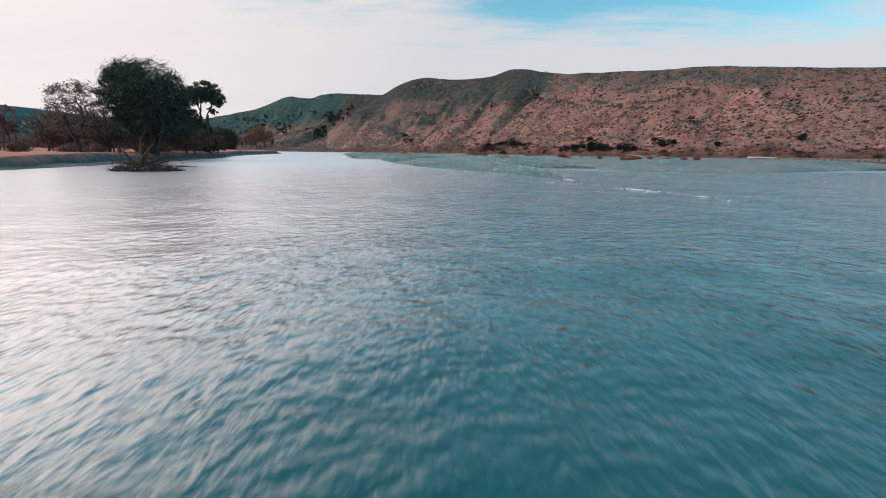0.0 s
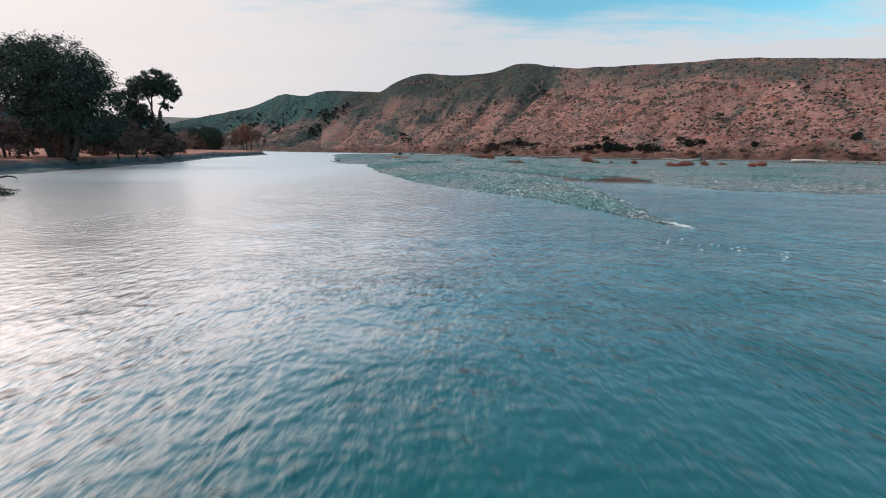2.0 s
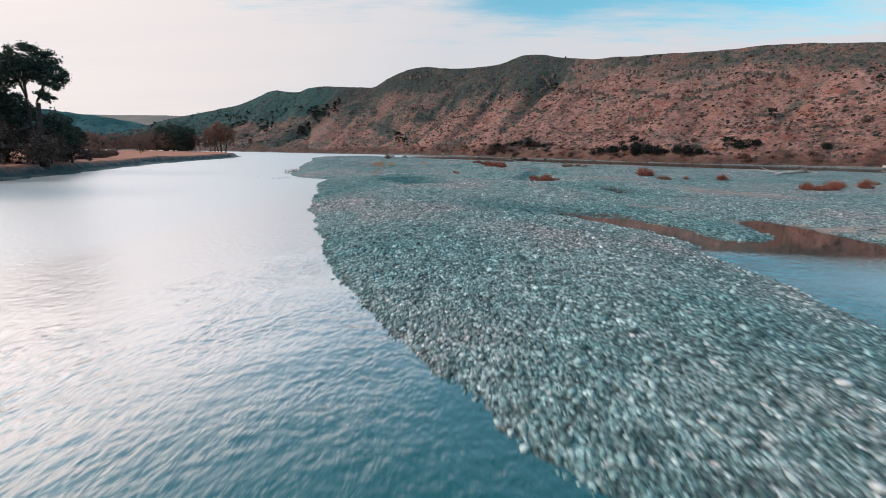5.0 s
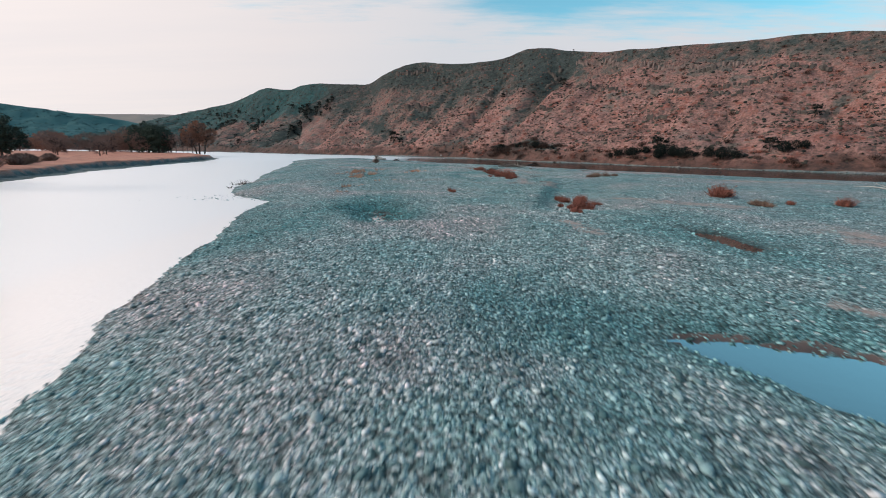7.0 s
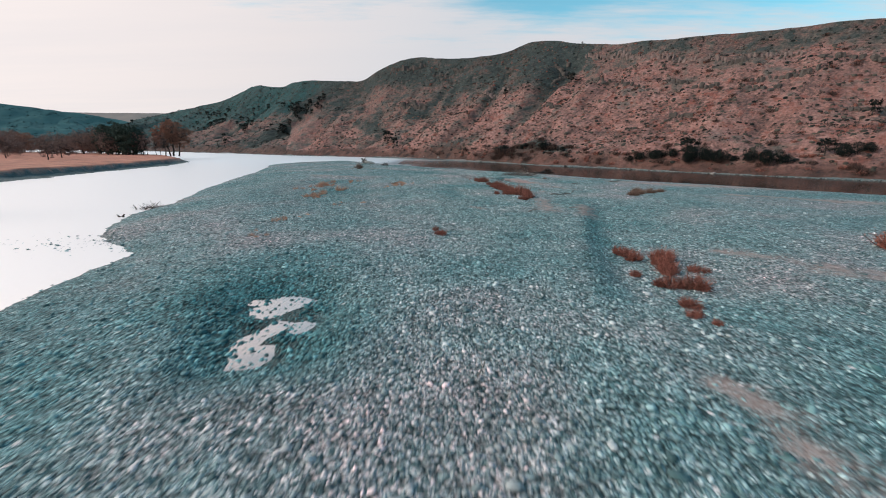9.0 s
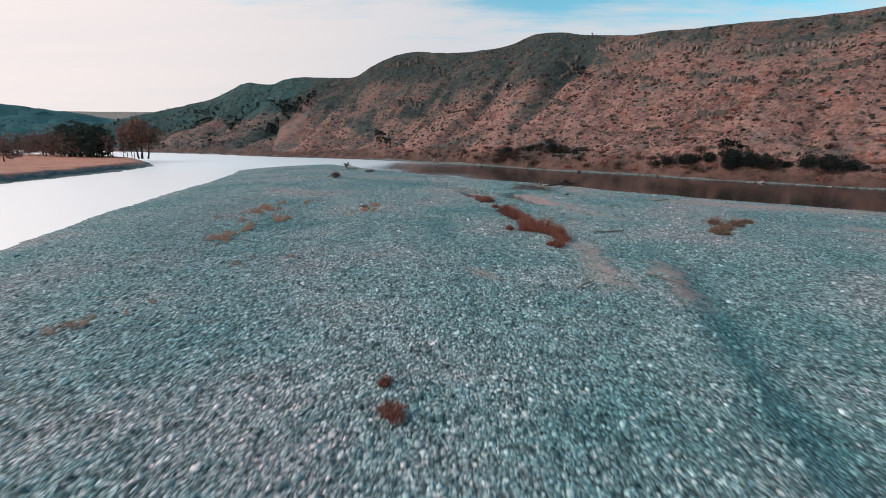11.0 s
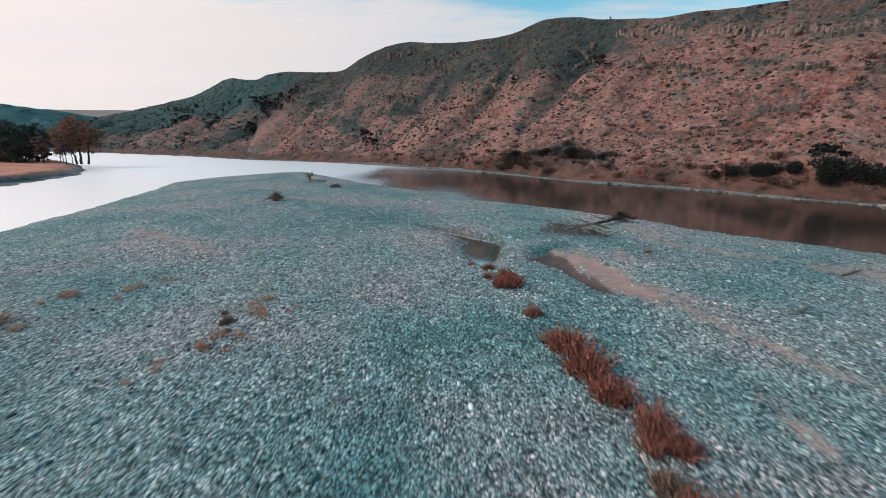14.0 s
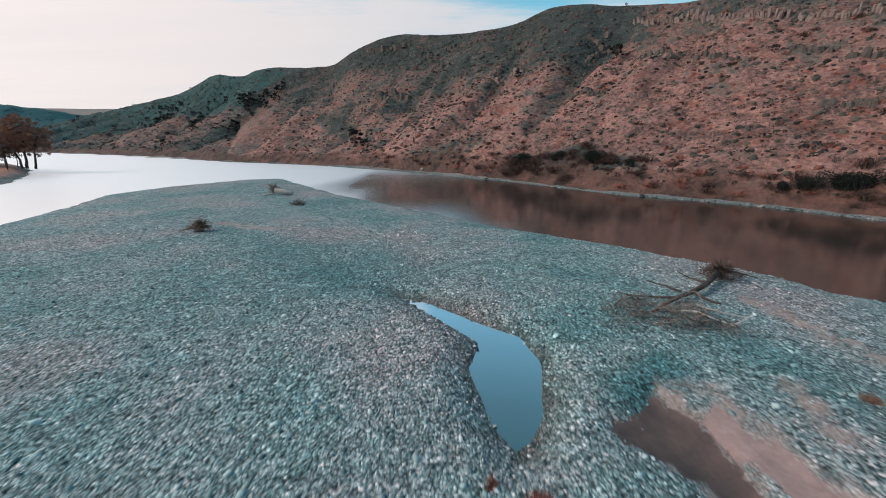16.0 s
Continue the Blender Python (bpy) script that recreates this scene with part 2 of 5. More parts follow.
def mottled(name, dark, light, scale=3.0, rough=0.9, bump=0.4, island=0.0, dist=0.05):
    m, g = material(name)
    geo = g.node("ShaderNodeNewGeometry")
    n = g.noise(geo.outputs["Position"], scale, 5.0, 0.65)
    if island:
        n = g.math("ADD", g.math("MULTIPLY", n, 1 - island), g.math("MULTIPLY", geo.outputs["Random Per Island"], island))
    finish(g, g.ramp(n, [(0.28, dark), (0.72, light)]), rough, g.noise(geo.outputs["Position"], scale * 6, 4.0), bump, dist, **{"Specular IOR Level": 0.15})
    return m


M_GROUND, M_COBBLE, M_HILL, M_WATER = ground_material(), cobble_material(), hill_material(), water_material()
M_BARK = mottled("tree_bark", (0.030, 0.026, 0.024), (0.095, 0.078, 0.070), 4.0)
M_LEAF_DARK = mottled("olive_leaves", (0.020, 0.038, 0.033), (0.080, 0.108, 0.082), 0.5, 0.75, 0.0, 0.6)
M_LEAF_BROWN = mottled("brown_twigs", (0.125, 0.090, 0.080), (0.27, 0.178, 0.152), 0.4, 0.9, 0.0, 0.4)
M_LEAF_ORANGE = mottled("orange_leaves", (0.16, 0.086, 0.062), (0.36, 0.180, 0.125), 0.5, 0.85, 0.0, 0.4)
M_LEAF_UNDER = mottled("dull_brown_leaves", (0.052, 0.042, 0.038), (0.19, 0.125, 0.105), 0.5, 0.9, 0.0, 0.6)
M_LEAF_GREEN = mottled("juniper_needles", (0.004, 0.008, 0.008), (0.018, 0.025, 0.021), 1.2, 0.85, 0.0, 0.6)
M_SAGE = mottled("sagebrush", (0.012, 0.016, 0.016), (0.082, 0.074, 0.064), 0.4, 0.95, 0.0, 0.7)
M_THICKET = mottled("dark_thicket", (0.026, 0.020, 0.019), (0.110, 0.066, 0.054), 0.6, 0.95, 0.0, 0.7)
M_RUST = mottled("rust_red_stems", (0.085, 0.040, 0.033), (0.40, 0.155, 0.115), 1.0, 0.85, 0.0, 0.7)
M_ORANGE = mottled("faded_orange_stems", (0.30, 0.17, 0.115), (0.66, 0.38, 0.27), 1.0, 0.9, 0.0, 0.7)
M_TAN = mottled("dry_tan_stems", (0.10, 0.065, 0.05), (0.30, 0.20, 0.155), 1.0, 0.9, 0.0, 0.7)
M_DRIFT = mottled("weathered_driftwood", (0.075, 0.075, 0.072), (0.26, 0.235, 0.21), 3.0, 0.85)
M_DRIFT_PALE = mottled("bleached_wood", (0.28, 0.26, 0.24), (0.58, 0.54, 0.50), 3.0, 0.8)
M_DARKWOOD = mottled("damp_grey_wood", (0.045, 0.055, 0.055), (0.13, 0.14, 0.135), 3.0, 0.85)
M_ROOT = mottled("tangled_roots", (0.030, 0.024, 0.022), (0.14, 0.10, 0.085), 2.0, 0.95)
M_SHORE = mottled("damp_shore_rock", (0.040, 0.050, 0.049), (0.25, 0.25, 0.24), 2.0, 0.85, 0.4, 0.7)
M_TWIG = mottled("grey_dry_twigs", (0.065, 0.058, 0.054), (0.22, 0.19, 0.172), 1.0, 0.9, 0.0, 0.7)
M_CLIFF = mottled("cliff_rock", (0.050, 0.046, 0.045), (0.30, 0.222, 0.200), 0.7, 0.92, 0.7, 0.45, 0.3)
# far hills and woods: distance haze is put into these three colours
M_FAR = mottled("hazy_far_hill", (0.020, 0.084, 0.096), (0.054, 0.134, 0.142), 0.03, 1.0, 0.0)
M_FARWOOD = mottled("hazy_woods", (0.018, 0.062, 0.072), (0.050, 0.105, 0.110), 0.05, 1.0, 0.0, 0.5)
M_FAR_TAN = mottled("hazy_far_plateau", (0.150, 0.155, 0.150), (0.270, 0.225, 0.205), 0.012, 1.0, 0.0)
M_FOAM = mottled("white_water", (0.55, 0.58, 0.60), (0.85, 0.85, 0.86), 4.0, 0.6)

# ---- mesh helpers ----


def mesh_object(name, verts, faces, mat, parent=None, label="", smooth=False, attrs=None):
    me = bpy.data.meshes.new(name)
    verts = np.asarray(verts, dtype=np.float32)
    faces = np.asarray(faces, dtype=np.int32) if not isinstance(faces, list) else faces
    if isinstance(faces, list):
        me.from_pydata(verts.tolist(), [], faces)
    else:
        k = faces.shape[1]
        me.vertices.add(len(verts))
        me.vertices.foreach_set("co", verts.ravel())
        me.loops.add(faces.size)
        me.loops.foreach_set("vertex_index", faces.ravel())
        me.polygons.add(len(faces))
        me.polygons.foreach_set("loop_start", np.arange(0, faces.size, k, dtype=np.int32))
        me.update(calc_edges=True)
    for key, values in (attrs or {}).items():
        a = me.attributes.new(key, "FLOAT", "POINT")
        a.data.foreach_set("value", np.asarray(values, dtype=np.float32))
    if smooth:
        me.polygons.foreach_set("use_smooth", [True] * len(me.polygons))
    me.materials.append(mat)
    me.validate()
    ob = new(name, me)
    if parent is not None:
        ob.parent = parent
    if label:
        ob["label"] = label
    return ob


def hash2(ix, iy, seed):
    h = (ix.astype(np.int64) * 374761393 + iy.astype(np.int64) * 668265263 + seed * 1442695041) & 0x7FFFFFFF
    h = ((h ^ (h >> 13)) * 1274126177) & 0x7FFFFFFF
    return ((h ^ (h >> 16)) & 0xFFFF) / 65535.0


def vnoise(x, y, seed=0):
    """Smooth value noise, -1 to 1."""
    ix, iy = np.floor(x), np.floor(y)
    fx, fy = x - ix, y - iy
    fx, fy = fx * fx * (3 - 2 * fx), fy * fy * (3 - 2 * fy)
    a, b = hash2(ix, iy, seed), hash2(ix + 1, iy, seed)
    c, d = hash2(ix, iy + 1, seed), hash2(ix + 1, iy + 1, seed)
    return 2 * ((a * (1 - fx) + b * fx) * (1 - fy) + (c * (1 - fx) + d * fx) * fy) - 1


def fbm(x, y, seed=0, octaves=4, gain=0.5):
    s, amp = 0.0, 1.0
    for o in range(octaves):
        s = s + amp * vnoise(x * 2 ** o + 17.3 * o, y * 2 ** o - 9.1 * o, seed + o)
        amp *= gain
    return s


def inside_distance(x, y, poly):
    """Signed distance to a polygon's outline, positive inside."""
    px, py = np.asarray(poly, float).T
    d = np.full(x.shape, 1e18)
    inside = np.zeros(x.shape, bool)
    for ax, ay, bx, by in zip(px, py, np.roll(px, -1), np.roll(py, -1)):
        ex, ey = bx - ax, by - ay
        t = np.clip(((x - ax) * ex + (y - ay) * ey) / (ex * ex + ey * ey + 1e-12), 0, 1)
        d = np.minimum(d, (x - ax - t * ex) ** 2 + (y - ay - t * ey) ** 2)
        if ay != by:
            inside ^= ((ay > y) != (by > y)) & (x < ex * (y - ay) / ey + ax)
    return np.where(inside, 1, -1) * np.sqrt(d)


def capsule(x, y, a, b, r):
    """1 on the line from a to b, 0 at r from it."""
    ex, ey = b[0] - a[0], b[1] - a[1]
    t = np.clip(((x - a[0]) * ex + (y - a[1]) * ey) / (ex * ex + ey * ey + 1e-9), 0, 1)
    return np.clip(1.0 - np.hypot(x - a[0] - t * ex, y - a[1] - t * ey) / r, 0, 1)


def smooth01(v, lo, hi):
    t = np.clip((v - lo) / (hi - lo), 0, 1)
    return t * t * (3 - 2 * t)


def axis(lo, a, b, hi, step, grow=1.16):
    """Even steps from a to b, growing ones outside."""
    mid = list(np.arange(a, b + step / 2, step))
    s, v = step, mid[-1]
    while v < hi:
        s *= grow
        v += s
        mid.append(min(v, hi))
    s, v, low = step, mid[0], []
    while v > lo:
        s *= grow
        v -= s
        low.append(max(v, lo))
    return np.array(low[::-1] + mid)


def grid_faces(nx, ny):
    i = np.arange(nx * ny).reshape(ny, nx)
    return np.stack([i[:-1, :-1], i[:-1, 1:], i[1:, 1:], i[1:, :-1]], -1).reshape(-1, 4)


# ---- the plan of river, bar and banks ----
BAR = [(8.5, 26.9), (7.9, 28.2), (6.6, 31), (5.2, 34), (3, 37), (0.9, 40.5), (-1.4, 44), (-2.8, 47.5), (-4.1, 51), (-5.2, 54), (-6.5, 58.5),
       (-8.3, 65), (-10.3, 72), (-10.6, 77), (-15.5, 80.5), (-18.7, 87.5), (-19.6, 93), (-25.3, 112), (-31, 136), (-37.5, 156), (-36, 164),
       (-29.4, 175.6), (-23.5, 178.5), (-14, 165), (-7.7, 156.5), (0.9, 147), (11.4, 135.3), (17.5, 129.8), (21.8, 125.6), (26, 119.2),
       (33, 113), (40, 107), (48.3, 100), (60, 92), (72, 80), (75, 68), (66, 56), (53, 48.5), (40, 41.5), (31, 37.8), (24, 37.6), (18.5, 38.8),
       (16.5, 43), (18, 48), (18.2, 51), (17.4, 53.4), (15.9, 52.8), (15.5, 50.6), (15.3, 49.2), (14.4, 48.6), (12.9, 48.6), (12.1, 49.2), (12.2, 50.4),
       (11.9, 51.6), (11.6, 52.9), (11.0, 53.8), (9.8, 54.1), (8.2, 54.6), (7.2, 55.1), (8.4, 53.8), (9.3, 52.4), (9.9, 51.5), (10.6, 50.9), (10.9, 49.8), (10.9, 48), (10.7, 46), (10.5, 40), (9.9, 34), (9.1, 30)]
LEFT = [(-60, -3000), (-36, -200), (-31, -40), (-34, 20), (-36, 40), (-39, 60), (-42, 77), (-47, 92), (-53, 112), (-56, 130), (-58.5, 150), (-65, 169),
        (-76, 185), (-88, 197), (-102, 210), (-135, 226), (-220, 245), (-3000, 300), (-3000, -3000)]
RIGHT = [(220, -3000), (140, -60), (116, 30), (98, 78), (84, 103), (68, 117), (54.5, 130), (46, 139), (40, 148), (30.5, 156), (18, 174), (-1.5, 196),
         (-30, 221), (-65, 239), (-103, 268), (-187, 321), (-330, 370), (-3000, 470), (-3000, 4000), (4000, 4000), (4000, -3000)]
POOL_BLUE = [(3.5, 120), (5.3, 119.1), (7.2, 117.2), (8.6, 116), (9, 114.3), (8.4, 111.7), (7.5, 110.2), (7, 111.2), (6.5, 114), (7, 115.5)]
POOL_STONY = [(-2.1, 70.4), (-1.1, 70.8), (-0.5, 70.4), (-0.1, 69.8), (-0.15, 68.9), (-0.4, 68.3), (-0.3, 67.0), (-1.0, 66.9), (-1.5, 68.0), (-1.5, 69.2)]
POOL_THIN = [(13.8, 65.2), (14.9, 64.5), (15.0, 61.2), (13.8, 60.7), (13.5, 62.8)]
# the flood channel beside the blue pool: its silty floor and its sandy bank
SILT_CUT = [(11.7, 112.3), (11.8, 110.6), (12.0, 108.6), (12.2, 107), (12.3, 105.5), (11.6, 106), (11.1, 107.9), (10.8, 109.3), (10.1, 110.3), (9.2, 111.4), (10.4, 111.6), (11.2, 112.4)]
SAND_CUT = [(12.1, 112.9), (12.9, 111.1), (13.4, 109.6), (13.6, 108.4), (13.5, 107), (14.2, 105.2), (13.4, 104.6), (12.4, 105.5), (12.2, 107), (12.0, 108.6), (11.8, 110.6)]
# teal-darkened stretches of coarse stones; along the swale this paints its bank's shade
TEAL_AND_SHADE = [((3.7, 55.8), (8.1, 55.0), 2.0, 0.9), ((4.1, 54.6), (6.0, 54.3), 1.6, 0.7), ((14.0, 88), (11.5, 80.4), 1.0, 0.9), ((11.5, 80.4), (9.9, 75.4), 1.0, 0.9), ((9.9, 75.4), (8.7, 71), 0.9, 0.7),
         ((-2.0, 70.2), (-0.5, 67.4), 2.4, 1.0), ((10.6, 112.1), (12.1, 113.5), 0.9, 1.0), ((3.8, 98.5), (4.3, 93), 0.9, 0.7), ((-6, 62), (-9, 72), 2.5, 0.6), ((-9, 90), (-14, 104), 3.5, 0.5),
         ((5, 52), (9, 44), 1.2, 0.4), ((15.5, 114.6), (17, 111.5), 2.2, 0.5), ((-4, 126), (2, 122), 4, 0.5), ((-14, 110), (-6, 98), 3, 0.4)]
MEADOW_Z = 1.2


def height(x, y):
    wob = 0.24 * fbm(x / 3.1, y / 3.1, 3, 3) + 0.15 * fbm(x / 0.9, y / 0.9, 8, 2)
    near = smooth01(-np.hypot(x - 5, y - 90), -260, -160)
    db = inside_distance(x, y, BAR) + wob * near
    dl = inside_distance(x, y, LEFT) + 2.5 * wob * near
    dr = inside_distance(x, y, RIGHT) + wob * near
    bed = -1.1 + 0.2 * fbm(x / 6, y / 6, 12, 3)
    bar = np.where(db > 0, 0.62 * (1 - np.exp(-np.maximum(db, 0) / 3.0)), -0.9 * (1 - np.exp(np.minimum(db, 0) / 2.0)))
    bar = bar + smooth01(db, 1, 6) * (0.10 * fbm(x / 9, y / 9, 21, 3) + 0.03 * fbm(x / 1.7, y / 1.7, 5, 2))
    bar = bar - 0.34 * smooth01(inside_distance(x, y, SILT_CUT), -0.25, 0.45) - 0.12 * smooth01(inside_distance(x, y, SAND_CUT), -0.3, 0.8)
    ridge = np.interp(y, [70, 73.1, 75.9, 80.4, 86.3, 90], [8.4, 9.2, 9.9, 11.4, 13.4, 14.5])
    bar = bar - 0.30 * smooth01(x - ridge, -0.5, 0.5) * (1 - smooth01(x - ridge, 1.5, 9)) * smooth01(y, 68, 73) * (1 - smooth01(y, 86, 92))
    cut = smooth01(dl + 0.8 * fbm(x / 4, y / 4, 31, 3), 2.3, 2.9)
    left = np.where(dl > 0, 0.12 * np.minimum(dl, 4), 0.3 * dl) + cut * (MEADOW_Z - 0.45) + cut * 0.12 * fbm(x / 7, y / 7, 33, 3)
    left = left + smooth01(dl, 60, 600) * 3
    right = np.where(dr > 0, 0.30 * np.minimum(dr, 2), 0.35 * dr)
    z = np.maximum(np.maximum(bed, bar), np.maximum(left, right))
    for poly, level, deep in ((POOL_BLUE, 0.30, 0.3), (POOL_THIN, 0.40, 0.3)):
        dp = inside_distance(x, y, poly) + 0.25 * wob
        z = np.where(dp > -1.5, np.minimum(z, level - dp * 0.45 + 0.02), z)
        z = np.maximum(z, np.where(dp > 0, level - deep, -9))
    flat = smooth01(inside_distance(x, y, POOL_STONY) + 0.9 * wob, -1.6, -0.1)
    z = z * (1 - flat) + flat * (0.362 + 0.07 * fbm(x / 0.85, y / 0.85, 77, 2))
    return z, db, dl, dr


SAND = [((12.8, 112.2), (13.2, 107.4), 1.35), ((13.0, 106.6), (14.6, 105.4), 1.2), ((14.0, 104.6), (14.6, 102.5), 0.9), ((14.2, 103), (16.5, 98), 0.8), ((13, 99), (12.7, 97), 0.7), ((9.5, 112.1), (10.8, 109), 0.5), ((11.6, 112.4), (11.8, 107.4), 0.9), ((18.6, 118.6), (19, 113.5), 1.2),
        ((11.2, 91.5), (10.5, 86), 1.8), ((13.5, 88), (12.4, 84.5), 1.5), ((5.4, 87.5), (6.2, 86.5), 0.8), ((15, 112.4), (14.6, 110.5), 1.0), ((20, 112.6), (22, 111), 1.5),
        ((15.4, 76), (16.6, 74.5), 1.2), ((8.7, 66), (8.9, 63), 1.1), ((17.2, 73), (20.5, 71), 1.8), ((20.3, 64.2), (22, 61), 2.4),
        ((12.6, 56), (14, 54.5), 0.9), ((19.5, 62.3), (24, 58.5), 1.6), ((-11.6, 134.3), (-7, 132.3), 1.5), ((16, 52), (20, 49.5), 2.0),
        ((24, 109), (40, 101), 3.0), ((-16, 118), (-7, 112), 1.0), ((30, 96), (42, 88), 2.5), ((36, 67), (60, 66), 2.6)]


def teal_and_shade_at(x, y):
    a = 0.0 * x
    for p, q, r, k in TEAL_AND_SHADE:
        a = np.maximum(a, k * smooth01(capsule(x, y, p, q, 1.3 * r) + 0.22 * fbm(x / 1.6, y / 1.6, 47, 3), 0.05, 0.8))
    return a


xs = axis(-3000, -64, 84, 4000, 0.42)
ys = axis(-3000, 22, 200, 4000, 0.42)
gx, gy = np.meshgrid(xs, ys)
gx, gy = gx.ravel(), gy.ravel()
gz, d_bar, d_left, d_right = height(gx, gy)
sand = np.zeros_like(gx)
for a, b, r in SAND:
    sand = np.maximum(sand, capsule(gx, gy, a, b, r * 1.15))
grass = smooth01(d_left + 0.8 * fbm(gx / 4, gy / 4, 31, 3), 2.65, 2.95)
grass = np.maximum(grass, 0.25 * smooth01(d_right + 0.3 * fbm(gx / 2, gy / 2, 49, 3), 0.6, 1.0))
mud = np.maximum(smooth01(d_left, -2, 0.5) * (1 - grass), 0.7 * smooth01(d_right, -0.3, 0.1))
bare = smooth01(inside_distance(gx, gy, SAND_CUT) + 0.25 * fbm(gx / 1.2, gy / 1.2, 45, 3), -0.1, 0.25)
silt = smooth01(inside_distance(gx, gy, SILT_CUT) + 0.12 * fbm(gx / 0.8, gy / 0.8, 46, 3), -0.1, 0.25)
silt = np.maximum(silt, smooth01(capsule(gx, gy, (7.6, 54.95), (11.2, 54.0), 0.34), 0.0, 0.6))
teal_and_shade = teal_and_shade_at(gx, gy)
wet = 0.6 * silt
wet = np.maximum(wet, 1 - smooth01(gz + 0.05 * fbm(gx, gy, 41, 2), -0.04, 0.05))
for poly in (POOL_BLUE, POOL_THIN, POOL_STONY):
    wet = np.maximum(wet, smooth01(inside_distance(gx, gy, poly), -0.45, -0.1))
faces = grid_faces(len(xs), len(ys))
f_bar, f_left = d_bar[faces].mean(1), d_left[faces].mean(1)
zone = np.where(f_bar > -0.4, 0, np.where(f_left > -0.6, 1, 2))


def sheet(name, k, label, category):
    fs = faces[zone == k]
    used = np.unique(fs)
    back_index = np.zeros(len(gx), np.int32)
    back_index[used] = np.arange(len(used))
    ob = mesh_object(name, np.stack([gx, gy, gz], -1)[used], back_index[fs], M_GROUND, smooth=True,
                     attrs={"sand": sand[used], "grass": grass[used], "mud": mud[used], "wet": wet[used], "bare": bare[used], "silt": silt[used], "teal_and_shade": teal_and_shade[used]})
    return tagged(ob, label, category, kind="structure")


gravel_bar = sheet("gravel_bar", 0, "grey cobble gravel bar with sandy patches in the river", "gravel bar")
meadow = sheet("meadow", 1, "flat dry tan meadow above a dark eroded riverbank", "meadow")
ground = sheet("ground", 2, "submerged stony riverbed and bare ground", "ground")

# ---- water ----
wx = axis(-2500, -30, 30, 400, 0.3, 1.15)
wy = axis(-1500, -4, 56, 600, 0.3, 1.15)
ux, uy = np.meshgrid(wx, wy)
ux, uy = ux.ravel(), uy.ravel()
bay = smooth01(ux - (9.5 + 0.0 * uy), 0.5, 5) * smooth01(uy, 36, 41)
beyond = smooth01(inside_distance(ux, uy, [(-16, 176), (-8, 160), (12, 138), (30, 118), (75, 80), (90, 60), (130, 60), (120, 110), (30, 175), (0, 200)]), -3, 2)
chop = np.clip(0.66 * (1 - smooth01(uy - 0.6 * ux, 12, 85)), 0.0, 1) * (0.5 + 0.5 * smooth01(ux, -16, 3)) + 0.07
chop = np.maximum(chop, (1 - beyond) * (0.05 + 0.25 * smooth01(uy, 110, 180)))
chop = np.maximum(chop * (1 - 0.8 * bay), 0.0)
turb = smooth01(ux - 0.28 * np.abs(uy - 8) + 0.8 * fbm(ux / 4, uy / 4, 63, 2), -9, 7) * (1 - smooth01(uy, 40, 70)) * (1 - 0.7 * bay)
turb = turb - 0.2 * smooth01(-ux + 0.35 * uy, -1, 9) * (1 - smooth01(ux, -2, 8)) * (1 - turb)
riffle = smooth01(-np.hypot((ux + 14) / 1.5, uy - 186), -26, -6)
chop = np.maximum(chop * (1 - 0.9 * beyond), 0.45 * riffle)
clear = np.maximum(beyond * (1 - riffle), bay * (0.2 + 0.8 * smooth01(uy, 43, 47)))
inlet = smooth01(inside_distance(ux, uy, [(6.3, 56.5), (12.5, 55.5), (22, 54.5), (22, 46), (13, 46.5), (10.2, 47)]), -0.8, 0.5)
chop, turb, clear = chop * (1 - 0.95 * inlet), turb * (1 - inlet), np.maximum(clear, 0.55 * inlet)
# how broad the small ripples spread a reflection
ripple = np.clip(0.38 - 0.30 * chop - 0.25 * clear, 0.05, 0.6)
ripple = np.maximum(ripple, 0.42 * smooth01(-ux, 4, 12) * smooth01(uy, 24, 50))
ripple = np.maximum(ripple, 0.54 * smooth01(uy, 120, 170) * (1 - beyond))
ripple = ripple * (1 - inlet) + 0.05 * inlet
shallow = 0.0 * ux
amp = smooth01(chop, 0.1, 0.7) * 0.024
uz = amp * (1.2 * fbm(ux / 2.2, uy / 1.3, 51, 3) + 0.35 * fbm(ux / 0.7, uy / 0.6, 57, 2))
uz = uz * smooth01(-np.hypot(ux, uy - 25), -75, -35)
river = mesh_object("water", np.stack([ux, uy, uz], -1), grid_faces(len(wx), len(wy)), M_WATER, smooth=True,
                    attrs={"chop": chop, "clear": clear, "shallow": shallow, "turb": turb, "ripple": ripple})
tagged(river, "teal rippled river reflecting a pale sky", "river", kind="structure")


def pool(poly, level, label, see=0.25, dull=-0.75, brown=1.0):
    n = len(poly)
    cx0, cy0 = np.mean(poly, 0)
    ring = [(cx0 + (px - cx0) * 1.35, cy0 + (py - cy0) * 1.15, level) for px, py in poly]
    ob = mesh_object("puddle", [(cx0, cy0, level)] + ring, [(0, 1 + i, 1 + (i + 1) % n) for i in range(n)], M_WATER,
                     attrs={"ripple": [0.05] * (n + 1), "turb": [dull] * (n + 1), "chop": [0.012] * (n + 1), "clear": [brown] * (n + 1), "shallow": [see] * (n + 1)})
    return tagged(ob, label, "puddle", kind="structure")


pool(POOL_BLUE, 0.28, "still shallow puddle mirroring blue sky among cobbles", 0.0, brown=0.3)
pool(POOL_THIN, 0.38, "thin muddy brown puddle among cobbles", 0.1, 0.1)
pool(POOL_STONY, 0.360, "shallow bright puddle broken by stones", 0.05, -0.8)

# ---- the hills ----


